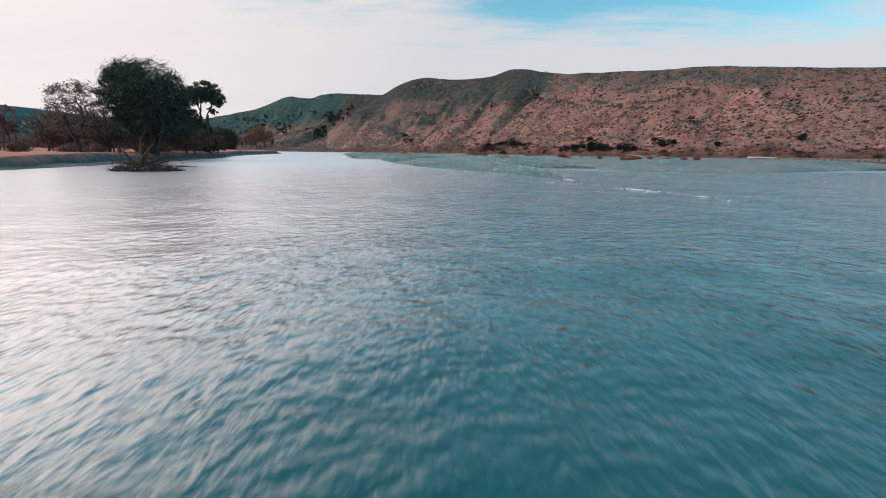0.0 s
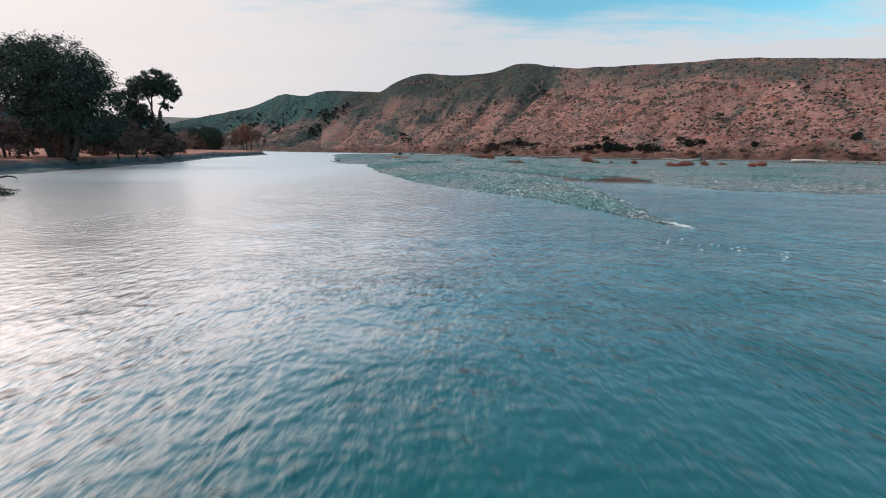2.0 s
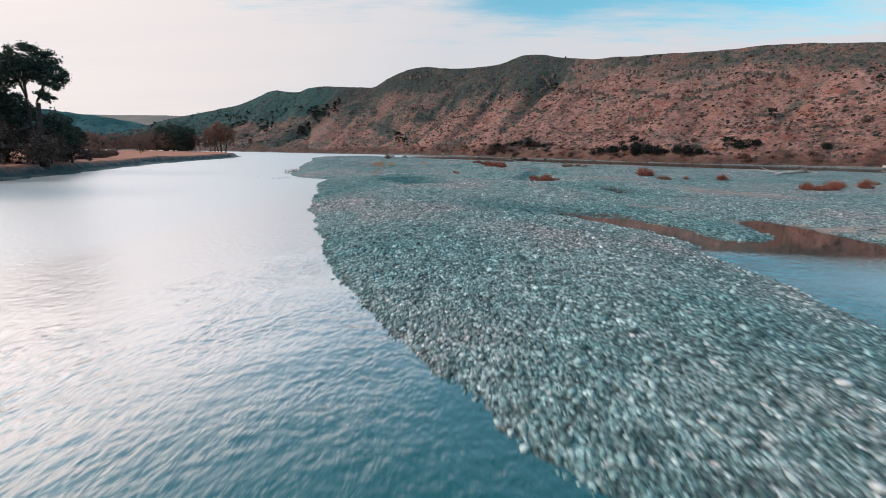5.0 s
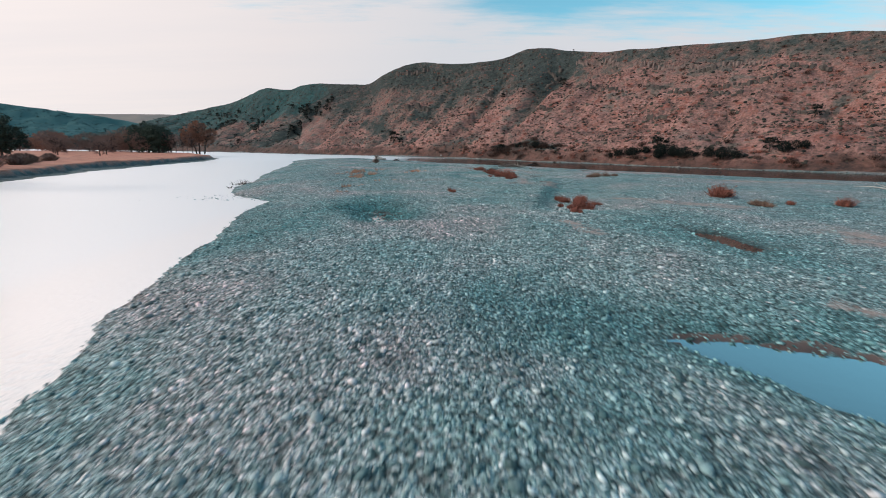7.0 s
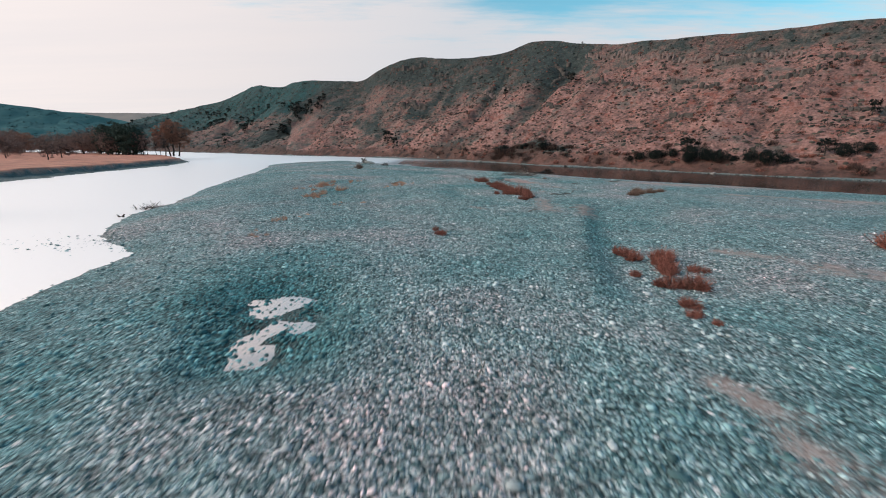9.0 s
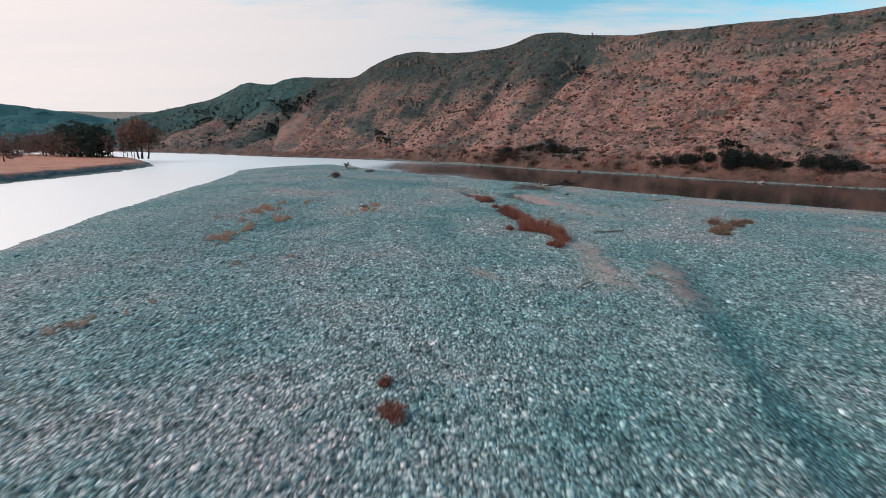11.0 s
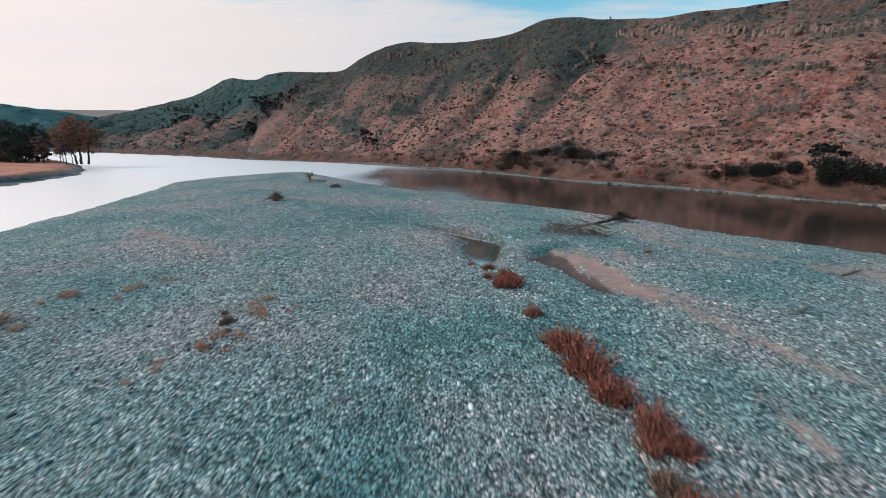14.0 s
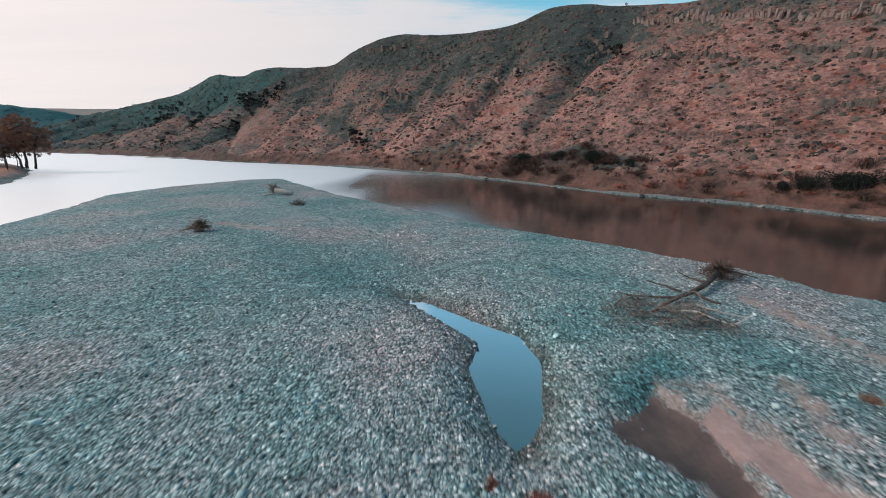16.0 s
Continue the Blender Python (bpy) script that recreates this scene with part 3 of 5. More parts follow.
def spline(stations, n):
    """Points along a smooth curve through the stations, even in its chord length."""
    p = np.asarray(stations, float)
    s = np.concatenate([[0], np.cumsum(np.hypot(*np.diff(p[:, :2], axis=0).T))])
    t = np.linspace(0, s[-1], n)
    k = np.clip(np.searchsorted(s, t, side="right") - 1, 0, len(p) - 2)
    m = np.gradient(p, s, axis=0)
    h = (s[k + 1] - s[k])[:, None]
    u = ((t - s[k]) / h[:, 0])[:, None]
    return ((2 * u ** 3 - 3 * u ** 2 + 1) * p[k] + (u ** 3 - 2 * u ** 2 + u) * h * m[k] + (-2 * u ** 3 + 3 * u ** 2) * p[k + 1] + (u ** 3 - u ** 2) * h * m[k + 1]), t


class Hill:
    """A bluff: a foot line, a crest line with heights, gullies and spurs between."""

    def __init__(self, foot, crest, n, rows, seed, rough=1.0, cliff=(0.70, 0.74, 0.07), slant=-0.55, gully=3.4, pitch=26.0, sage=0.0):
        self.sage = sage
        self.foot, self.s = spline(foot, n)
        c, _ = spline(crest, n)
        self.crest = c
        self.seed, self.rough, self.cliff, self.slant, self.gully, self.pitch = seed, rough, cliff, slant, gully, pitch
        self.u = np.concatenate([np.linspace(-0.03, 1.0, rows), 1.0 + np.linspace(0.02, 1.6, rows // 6)])

    def surface(self, i, u):
        """Places at the stations i (may be fractional) and the rises u, 0 at the foot and 1 on the crest."""
        k = np.clip(i, 0, len(self.s) - 1.001)
        j = k.astype(int)
        f = (k - j)[..., None]
        foot = self.foot[j] * (1 - f) + self.foot[j + 1] * f
        crest = self.crest[j] * (1 - f) + self.crest[j + 1] * f
        s = self.s[j] * (1 - f[..., 0]) + self.s[j + 1] * f[..., 0]
        x = foot[..., 0] + (crest[..., 0] - foot[..., 0]) * u
        y = foot[..., 1] + (crest[..., 1] - foot[..., 1]) * u
        lo, hi, jump = self.cliff
        uc = np.clip(u, 0, 1)
        wave = 0.035 * vnoise(s / 14, s * 0, self.seed + 40)
        strong = np.clip(0.55 + 0.9 * vnoise(s / 31, s * 0 + 4, self.seed + 41), 0, 1.4)
        face = smooth01(uc, lo + wave, hi + wave) * strong
        prof = 0.035 * smooth01(uc, 0, 0.06) + 0.93 * (uc ** 1.08) * (1 - 0.12 * np.sin(uc * math.pi)) + 0.035 * uc
        prof = prof + jump * (face - uc * strong)
        z = foot[..., 2] + (crest[..., 2] - foot[..., 2]) * prof + np.minimum(u, 0) * 70
        over = np.maximum(u - 1, 0)
        z = z - over * over * 14 - over * 3
        mid = np.sin(math.pi * np.clip(u, 0, 1)) ** 0.8
        q = (s + self.slant * 60 * (1 - uc)) / self.pitch
        ridge = 1 - 2 * np.abs(vnoise(q, q * 0 + 2.5, self.seed))
        ridge2 = 1 - 2 * np.abs(vnoise(q * 2.7, uc * 1.5, self.seed + 5))
        cut = self.gully * mid * (ridge * 0.75 + ridge2 * 0.45)
        z = z - cut
        if not self.sage:
            for line, r0, r1, deep in GULLIES:
                z = z - deep * smooth01(trail(x, y, line, r0, r1), 0.0, 0.9) * smooth01(uc, 0.02, 0.15) * (1 - smooth01(u, 0.84, 0.98))
        r = self.rough * smooth01(u, 0.0, 0.12) * (1 - 0.75 * smooth01(u, 0.9, 1.0))
        z = z + r * (1.1 * fbm(x / 11, y / 11, self.seed + 9, 3) + 0.34 * fbm(x / 2.6, y / 2.6, self.seed + 15, 3))
        terrace = smooth01(np.abs(vnoise(s / 9, uc * 9, self.seed + 61)), 0.55, 0.8) * smooth01(uc, 0.3, 0.5) * (1 - smooth01(uc, 0.92, 1))
        z = z + 0.5 * terrace * self.rough
        return x, y, z, uc, ridge

    def cover(self, x, y, rise, ridge):
        """How grey the slope is, from pink grass at 0 to dark brush at 1 and over, with gully shade painted in, and how
        teal with green growth and painted haze.
        """
        none = 0.0 * x
        if self.sage:
            # teal growth on the farther bluff, plus haze painted in towards its far end
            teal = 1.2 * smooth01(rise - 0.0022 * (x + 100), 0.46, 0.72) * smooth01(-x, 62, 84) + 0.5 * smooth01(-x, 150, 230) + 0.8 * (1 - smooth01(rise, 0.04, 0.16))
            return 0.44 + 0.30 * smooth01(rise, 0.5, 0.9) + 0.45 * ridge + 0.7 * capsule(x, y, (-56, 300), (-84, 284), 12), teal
        far = smooth01(46 + 10 * rise - x, -4, 10)
        tone = 0.02 + 0.52 * smooth01(rise, 0.52, 1.0) + far * (0.12 + 0.26 * smooth01(rise, 0.10, 0.6)) + 0.20 * np.clip(ridge, -1, 1) * (0.3 + 0.7 * far)
        tone = tone + (1 - far) * 0.12 * smooth01(rise, 0.34, 0.55)
        for a, b, r, k in TONES:
            tone = tone + 0.75 * k * smooth01(capsule(x + 1.5 * fbm(x / 5, y / 5, 76, 3), y + 1.5 * fbm(x / 5, y / 5, 79, 3), a, b, 1.25 * r), 0.0, 0.9)
        # gullies greyed towards one wall: their shade is put into the tone
        for line, r0, r1, deep in GULLIES:
            tone = tone + 0.16 * deep * smooth01(trail(x + 0.8 + 1.8 * fbm(x / 5, y / 5, 76, 3), y - 0.8 + 1.8 * fbm(x / 5, y / 5, 79, 3), line, r0, 1.2 * r1), 0.0, 1.2)
        return tone, none

    def build(self, name, mat, label):
        ii, uu = np.meshgrid(np.arange(len(self.s), dtype=float), self.u)
        x, y, z, rise, ridge = self.surface(ii, uu)
        tone, teal = self.cover(x, y, rise, ridge)
        tone = tone + 0.20 * fbm(x / 9, y / 9, self.seed + 70, 4)
        brushy = 1 - smooth01(rise + 0.025 * fbm(x / 6, y / 6, self.seed + 71, 2), 0.035, 0.085)
        ob = mesh_object(name, np.stack([x.ravel(), y.ravel(), z.ravel()], -1), grid_faces(len(self.s), len(self.u)), mat, smooth=True,
                         attrs={"tone": tone.ravel(), "teal": teal.ravel(), "brushy": brushy.ravel()})
        return tagged(ob, label, "hill", kind="structure")


def trail(x, y, line, r0, r1):
    """1 on a bent line, 0 at r from it; r goes from r0 to r1 along the line."""
    best, n = 0.0 * x, len(line) - 1
    for k in range(n):
        best = np.maximum(best, capsule(x, y, line[k], line[k + 1], r0 + (r1 - r0) * (k + 0.5) / n))
    return best


# bent lines down the bluff, with the widths at head and mouth and the depth
GULLIES = [([(53, 219), (47.3, 210.7), (41.2, 205.3), (36.5, 201.4), (31.7, 196.3), (25, 187)], 9.0, 3.5, 2.3),
           ([(29, 229), (20.4, 216.1), (14.6, 208.3), (7.9, 204.1), (3.1, 200.3), (-1, 200)], 3.5, 3.2, 2.0),
           ([(10, 243), (2, 226), (-6, 217), (-12, 214)], 3.0, 2.6, 1.3),
           ([(-8, 252), (-16, 238), (-24, 229), (-31, 224)], 3.4, 2.8, 1.4),
           ([(44, 192), (38, 183), (32, 174)], 2.6, 2.2, 0.9),
           ([(75, 152), (68, 144), (62, 137)], 2.6, 2.0, 0.9),
           ([(97, 143), (88, 137.5), (79, 130)], 3.0, 2.4, 1.1)]
# stretches of the bluff that are greyer (+) or pinker (-) than the rest
# the first three paint a gully's shaded wall, the first two pinker its sunlit one
TONES = [((28.5, 238), (47, 212), 10, 0.55), ((25, 218), (40, 207), 9, 0.60), ((32, 216), (41, 210), 7, 0.35), ((1.6, 196.5), (13.5, 192), 6, 0.8),
         ((-30, 277), (-14.8, 270), 7, 0.6), ((-14.8, 270), (0.1, 254.3), 6, 0.6), ((-11.6, 236), (-3.4, 234.5), 4.5, 0.9), ((-35, 249), (-24, 235), 4, 0.9),
         ((12, 240), (18, 235), 5, 0.4), ((19, 177), (33, 163), 3.5, 1.1), ((-46, 240), (-30, 232), 5, 0.5),
         ((48.5, 202.5), (40.5, 197), 4, -0.9), ((40.5, 197), (30, 189), 4, -0.9), ((59, 172), (67, 166.5), 2.6, -0.8), ((80.7, 126.8), (88, 133.3), 3.4, -0.8),
         ((88, 133.3), (102.4, 136.8), 3.4, -0.9), ((14, 203), (24, 212), 2.5, -0.5), ((60, 190), (66, 180), 4, -0.3), ((84, 160), (96, 150), 6, -0.35), ((40, 172), (60, 152), 6, -0.25)]
FOOT = [(175, -110, 0.4), (144, -50, 0.4), (119, 32, 0.4), (100.5, 79, 0.4), (85, 104.5, 0.4), (69, 118.3, 0.4), (55.5, 131, 0.4), (47, 140.2, 0.4), (41, 149, 0.4), (31.5, 157.5, 0.4), (19, 175.2, 0.4),
        (-0.5, 197.2, 0.4), (-20, 215, 0.4), (-44, 230, 0.3), (-66, 242, 0.3)]
CREST = [(260, -60, 30), (230, 0, 29), (185, 75, 27), (150, 118, 27), (134, 130, 27.5), (118.5, 142.6, 29.6), (104, 155.5, 32.3), (84, 177, 34.4), (71, 192, 36),
         (60, 208, 38), (53.5, 218, 40.6), (38, 235, 44.7), (31.5, 243, 43), (10, 258.5, 43.2), (-16.5, 277.5, 46), (-31, 282.7, 41.3), (-37, 284.5, 37.8), (-52, 289, 36.6), (-76, 282, 24)]
bluff = Hill([(x - 0.45, y - 0.45, z) for x, y, z in FOOT], CREST, 620, 130, 3, cliff=(0.70, 0.74, 0.0), gully=2.6)
bluff.build("hill", M_HILL, "steep dry bluff of pinkish grass, scree and sage")
FOOT2 = [(-50, 238, 0.5), (-66, 243, 0.5), (-103, 272, 0.8), (-145, 298, 1), (-187, 324, 1), (-260, 350, 1), (-340, 376, 1), (-460, 400, 1)]
CREST2 = [(-30, 310, 40), (-57, 319, 41.5), (-93, 341, 44.4), (-107, 351, 42.3), (-130, 368, 45.5), (-168, 396, 39), (-200, 415, 35.6), (-262, 446, 29.4), (-315, 467, 20), (-420, 500, 8)]
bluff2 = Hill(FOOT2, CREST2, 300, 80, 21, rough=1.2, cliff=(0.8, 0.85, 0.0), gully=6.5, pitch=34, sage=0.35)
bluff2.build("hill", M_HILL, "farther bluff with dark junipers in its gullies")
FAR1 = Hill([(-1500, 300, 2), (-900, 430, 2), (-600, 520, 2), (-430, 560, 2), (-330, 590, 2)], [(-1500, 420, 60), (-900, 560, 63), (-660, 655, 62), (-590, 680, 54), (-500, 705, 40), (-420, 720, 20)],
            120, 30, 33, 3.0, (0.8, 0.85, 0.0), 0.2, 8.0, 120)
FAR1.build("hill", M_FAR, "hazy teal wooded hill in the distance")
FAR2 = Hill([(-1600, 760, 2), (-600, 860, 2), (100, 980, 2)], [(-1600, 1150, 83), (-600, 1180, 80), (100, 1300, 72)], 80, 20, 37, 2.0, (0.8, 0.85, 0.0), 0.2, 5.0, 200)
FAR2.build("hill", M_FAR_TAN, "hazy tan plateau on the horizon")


# ---- builders for plants, wood and stones ----
rng = np.random.default_rng(7)


class Shape:
    """Collects tubes, leaves and lumps into one mesh."""

    def __init__(self):
        self.v, self.f, self.n = [], [], 0

    def add(self, verts, faces):
        self.v.append(np.asarray(verts, float))
        self.f += [tuple(int(i) + self.n for i in q) for q in faces]
        self.n += len(verts)

    def tube(self, pts, radii, sides=6):
        pts = np.asarray(pts, float)
        rings = []
        for k, p in enumerate(pts):
            d = pts[min(k + 1, len(pts) - 1)] - pts[max(k - 1, 0)]
            d = d / (np.linalg.norm(d) + 1e-9)
            a = np.cross(d, (0.31, 0.95, 0.07) if abs(d[2]) > 0.8 else (0, 0, 1.0))
            a /= np.linalg.norm(a) + 1e-9
            b = np.cross(d, a)
            th = np.arange(sides) * 2 * math.pi / sides
            rings.append(p + radii[k] * (np.cos(th)[:, None] * a + np.sin(th)[:, None] * b))
        faces = [(k * sides + j, k * sides + (j + 1) % sides, (k + 1) * sides + (j + 1) % sides, (k + 1) * sides + j)
                 for k in range(len(pts) - 1) for j in range(sides)]
        faces += [tuple(range(sides))[::-1], tuple((len(pts) - 1) * sides + j for j in range(sides))]
        self.add(np.concatenate(rings), faces)

    def limb(self, a, b, r0, r1, bend=0.12, n=5, sides=5):
        a, b = np.asarray(a, float), np.asarray(b, float)
        L = np.linalg.norm(b - a)
        off = rng.normal(0, bend * L, 3)
        t = np.linspace(0, 1, n)[:, None]
        pts = a * (1 - t) + b * t + off * (t * (1 - t) * 2.2) + rng.normal(0, 0.012 * L, (n, 3)) * (t > 0)
        self.tube(pts, np.linspace(r0, r1, n), sides)
        return pts

    def leaves(self, centers, size, flat=0.6):
        """A small bent leaf clump, two triangles, at every centre."""
        c = np.asarray(centers, float)
        n = len(c)
        a = rng.normal(0, 1, (n, 3))
        a /= np.linalg.norm(a, axis=1)[:, None]
        b = np.cross(a, rng.normal(0, 1, (n, 3)))
        b /= np.linalg.norm(b, axis=1)[:, None] + 1e-9
        s = (size * rng.uniform(0.5, 1.3, n))[:, None]
        v = np.stack([c - a * s, c + b * s * flat, c + a * s, c - b * s * flat], 1).reshape(-1, 3)
        i = np.arange(n)[:, None] * 4 + np.array([[0, 1, 2, 3]])
        self.v.append(v)
        self.f += [tuple(q) for q in (i + self.n).tolist()]
        self.n += len(v)

    def blades(self, base, tips, width):
        """Thin tapering stems from base to tips."""
        base, tips = np.asarray(base, float), np.asarray(tips, float)
        n = len(base)
        side = np.cross(tips - base, rng.normal(0, 1, (n, 3)))
        side /= np.linalg.norm(side, axis=1)[:, None] + 1e-9
        w = (width * rng.uniform(0.6, 1.3, n))[:, None]
        mid = base * 0.45 + tips * 0.55 + rng.normal(0, 0.04, (n, 3)) * np.linalg.norm(tips - base, axis=1)[:, None]
        v = np.stack([base - side * w, base + side * w, mid + side * w * 1.2, tips, mid - side * w * 1.2], 1).reshape(-1, 3)
        i = np.arange(n)[:, None] * 5 + np.array([[0, 1, 2, 3, 4]])
        self.v.append(v)
        self.f += [tuple(q) for q in (i + self.n).tolist()]
        self.n += len(v)

    def part(self, name, mat, parent, label="", smooth=False):
        return mesh_object(name, np.concatenate(self.v), self.f, mat, parent, label, smooth)


def thing(name, place, label, category, group="", turn=0.0, scale=1.0):
    ob = new(name)
    ob.matrix_basis = pose(*place, 0, 0, turn) @ Matrix.Diagonal((scale, scale, scale, 1))
    return tagged(ob, label, category, group)


def in_lobe(c, r, n, shell=0.55):
    """Points in an ellipsoid, most of them near its skin."""
    d = rng.normal(0, 1, (n, 3))
    d /= np.linalg.norm(d, axis=1)[:, None]
    k = rng.uniform(shell ** 3, 1, n) ** (1 / 3)
    k = k * (1 + 0.04 * rng.normal(0, 1, n))
    return np.asarray(c, float) + d * k[:, None] * np.asarray(r, float)


def tree(name, place, lobes, trunks, label, mat, leaf=0.28, count=900, category="tree", group="", clump=14, bare=0.0):
    """Trunks fork into limbs that reach into the lobes of the crown; leaf clumps with gaps fill the lobes."""
    ob = thing(name, place, label, category, group)
    if name != "juniper_tree":
        ob.scale = (1, 1, 1.06)
    wood, crown = Shape(), Shape()
    heads = [np.array(t[1], float) for t in trunks]
    for foot, head, r in trunks:
        wood.limb((*foot, -0.25), head, r, r * 0.55, 0.05, 7, 8)
    for c, r in lobes:
        c, r = np.array(c, float), np.array(r, float)
        h = min(heads, key=lambda q: np.linalg.norm(q - c))
        girth = 0.05 + 0.035 * float(r.mean())
        spine = wood.limb(h, c, girth, girth * 0.55, 0.10, 6, 6)
        for _ in range(9):
            a = spine[rng.integers(2, 6)]
            b = in_lobe(c, r * 0.9, 1, 0.6)[0]
            twig = wood.limb(a, b, girth * 0.4, 0.02, 0.12, 5, 4)
            for _ in range(2 + int(4 * bare)):
                wood.limb(twig[rng.integers(1, 5)], in_lobe(c, r * 1.02, 1, 0.8)[0] * 0.55 + twig[-1] * 0.45, 0.03, 0.008, 0.1, 3, 3)
        vol = float(r[0] * r[1] + r[1] * r[2] + r[0] * r[2])
        k = int(count * vol / 12)
        seeds = in_lobe(c, r * (1 + 0.10 * rng.normal(0, 1, 3)), max(k // (clump * 3), 8), 0.45)
        pts = seeds[rng.integers(0, len(seeds), k)] + rng.normal(0, 1, (k, 3)) * (0.07 * float(r.mean()) + 0.06) * (1, 1, 0.7)
        crown.leaves(pts, leaf)
    wood.part("trunk", M_BARK, ob, smooth=True)
    crown.part("crown", mat, ob)
    return ob


def shrub(name, label, mat, size, stems=60, leaf=0.12, count=700, stemmat=None, category="shrub", group="", spread=1.0, place=(0, 0, 0)):
    """Stems that fan out of the ground and a ragged dome of leaves, or stems alone."""
    ob = thing(name, place, label, category, group)
    w, h = size
    th, k = rng.uniform(0, 2 * math.pi, stems), np.sqrt(rng.uniform(0, 1, stems))
    base = np.stack([np.cos(th) * k * w * 0.22, np.sin(th) * k * w * 0.22, np.full(stems, -0.04)], -1)
    tip = np.stack([np.cos(th) * k * w * 0.5 * spread, np.sin(th) * k * w * 0.5 * spread, h * (1 - 0.55 * k ** 2) * rng.uniform(0.65, 1.1, stems)], -1)
    st = Shape()
    st.blades(base, tip, 0.012 + 0.008 * h)
    st.part("stem_tuft", stemmat or mat, ob)
    if count:
        fo = Shape()
        lobes = [((rng.uniform(-0.26, 0.26) * w, rng.uniform(-0.26, 0.26) * w, h * rng.uniform(0.35, 0.62)), (w * 0.30, w * 0.30, h * 0.38)) for _ in range(5)]
        for c, r in lobes:
            fo.leaves(in_lobe(c, r, count // 5, 0.5), leaf)
        fo.part("foliage", mat, ob)
    return ob


def ground_z(x, y):
    z = height(np.array([float(x)]), np.array([float(y)]))[0]
    return float(z[0])


class Lookup:
    """The height of a bluff over a place."""

    def __init__(self, hill):
        ii, uu = np.meshgrid(np.linspace(0, len(hill.s) - 1, 900), np.linspace(0, 1.1, 160))
        self.x, self.y, self.z = (a.ravel() for a in hill.surface(ii, uu)[:3])

    def at(self, x, y):
        return self.near(x, y)[0]

    def near(self, x, y):
        d = (self.x - x) ** 2 + (self.y - y) ** 2
        k = np.argmin(d)
        return float(self.z[k]), float(d[k])


over1, over2 = Lookup(bluff), Lookup(bluff2)

# ---- trees on the meadow side ----
Z0 = MEADOW_Z - 0.05
tree("cottonwood_tree", (-43.5, 61, Z0), [((1.2, 0, 8.6), (4.6, 4.2, 3.4)), ((-2.2, 0.5, 7.2), (3.4, 3.4, 3.2)), ((4.6, -0.5, 7.2), (2.9, 3, 3.0)), ((0.6, 0, 4.6), (4.6, 3.6, 2.4)), ((3.8, 1, 3.6), (3, 3, 2.0)), ((-1.2, 0.6, 10.0), (2.6, 2.6, 1.9))],
     [((-0.8, 0), (-1.6, 0, 3.6), 0.42), ((0.6, 0.5), (1.2, 0.3, 4.2), 0.45), ((1.8, -0.4), (3.6, -0.4, 3.6), 0.34)],
     "large dark olive cottonwood tree on the riverbank", M_LEAF_DARK, 0.105, 5600)
tree("cottonwood_tree", (-50.5, 59, Z0), [((0, 0, 6.4), (3.2, 3, 2.7)), ((-2.4, 0, 4.6), (2.6, 2.6, 2.2)), ((1.6, 0.5, 4.0), (2.4, 2.4, 2.2))],
     [((0, 0), (0, 0, 3.2), 0.32), ((-0.8, 0.3), (-1.8, 0, 3.0), 0.25)], "half-bare brown cottonwood tree beside a larger one", M_LEAF_BROWN, 0.10, 2000, bare=0.6)
tree("cottonwood_tree", (-46.9, 83.5, Z0), [((1.2, 0, 10.9), (2.7, 2.8, 1.6)), ((-1.2, 0, 10.1), (2.7, 2.6, 1.8)), ((2.8, 0, 9.5), (1.7, 2, 1.5)), ((-4.6, 0, 7.9), (2.3, 2.2, 2.2)), ((-3.0, 0.3, 6.2), (2.1, 2, 1.8)), ((2.0, 0, 7.5), (0.9, 0.9, 0.8))],
     [((0, 0), (0.7, 0, 6.8), 0.40), ((-0.6, 0.2), (-1.8, 0.2, 5.0), 0.26), ((-0.2, 0.3), (-0.6, 0.2, 7.2), 0.22)], "tall cottonwood tree with a domed crown and bare trunk", M_LEAF_DARK, 0.12, 5200)
tree("cottonwood_tree", (-52, 88, Z0), [((0, 0, 4.6), (3.0, 3, 2.2)), ((2.4, 0, 3.4), (2.2, 2.4, 1.8)), ((-2, 0, 6.2), (2.2, 2.2, 1.9))],
     [((0, 0), (0, 0, 2.4), 0.25)], "bushy dark tree below taller cottonwoods", M_LEAF_DARK, 0.16, 1500, bare=0.3)
for x, y, h, w in ((-47.5, 68, 4.6, 5), (-40.6, 66, 3.8, 4.2), (-43.5, 73, 4.4, 4.6), (-50, 76, 5, 5), (-55, 82, 5.2, 5.5), (-42.8, 79.5, 3.6, 4), (-52, 66, 5.4, 5), (-58, 64, 5.6, 5.5), (-49.5, 90, 3.8, 4.5), (-57, 86, 6.5, 6), (-53.5, 84, 6, 5.5), (-50.5, 81, 6, 5), (-60, 90, 7, 6), (-48.5, 86, 5, 4.5), (-44, 63, 5, 5), (-46, 57.5, 5, 5), (-47.8, 83, 4.2, 4)):
    tree("understory_tree", (x, y, Z0), [((0, 0, h * 0.55), (w * 0.45, w * 0.42, h * 0.42)), ((w * 0.28, 0, h * 0.34), (w * 0.34, w * 0.3, h * 0.3)), ((-w * 0.28, 0, h * 0.34), (w * 0.34, w * 0.3, h * 0.3))],
         [((0, 0), (0, 0, h * 0.25), 0.14)], "dull brown thicket tree under the cottonwoods", M_LEAF_UNDER, 0.12, 1700, "tree", "thicket under the cottonwoods", 10, 0.5)
bare_label = "leafless brown riverside tree with fine pinkish twigs"
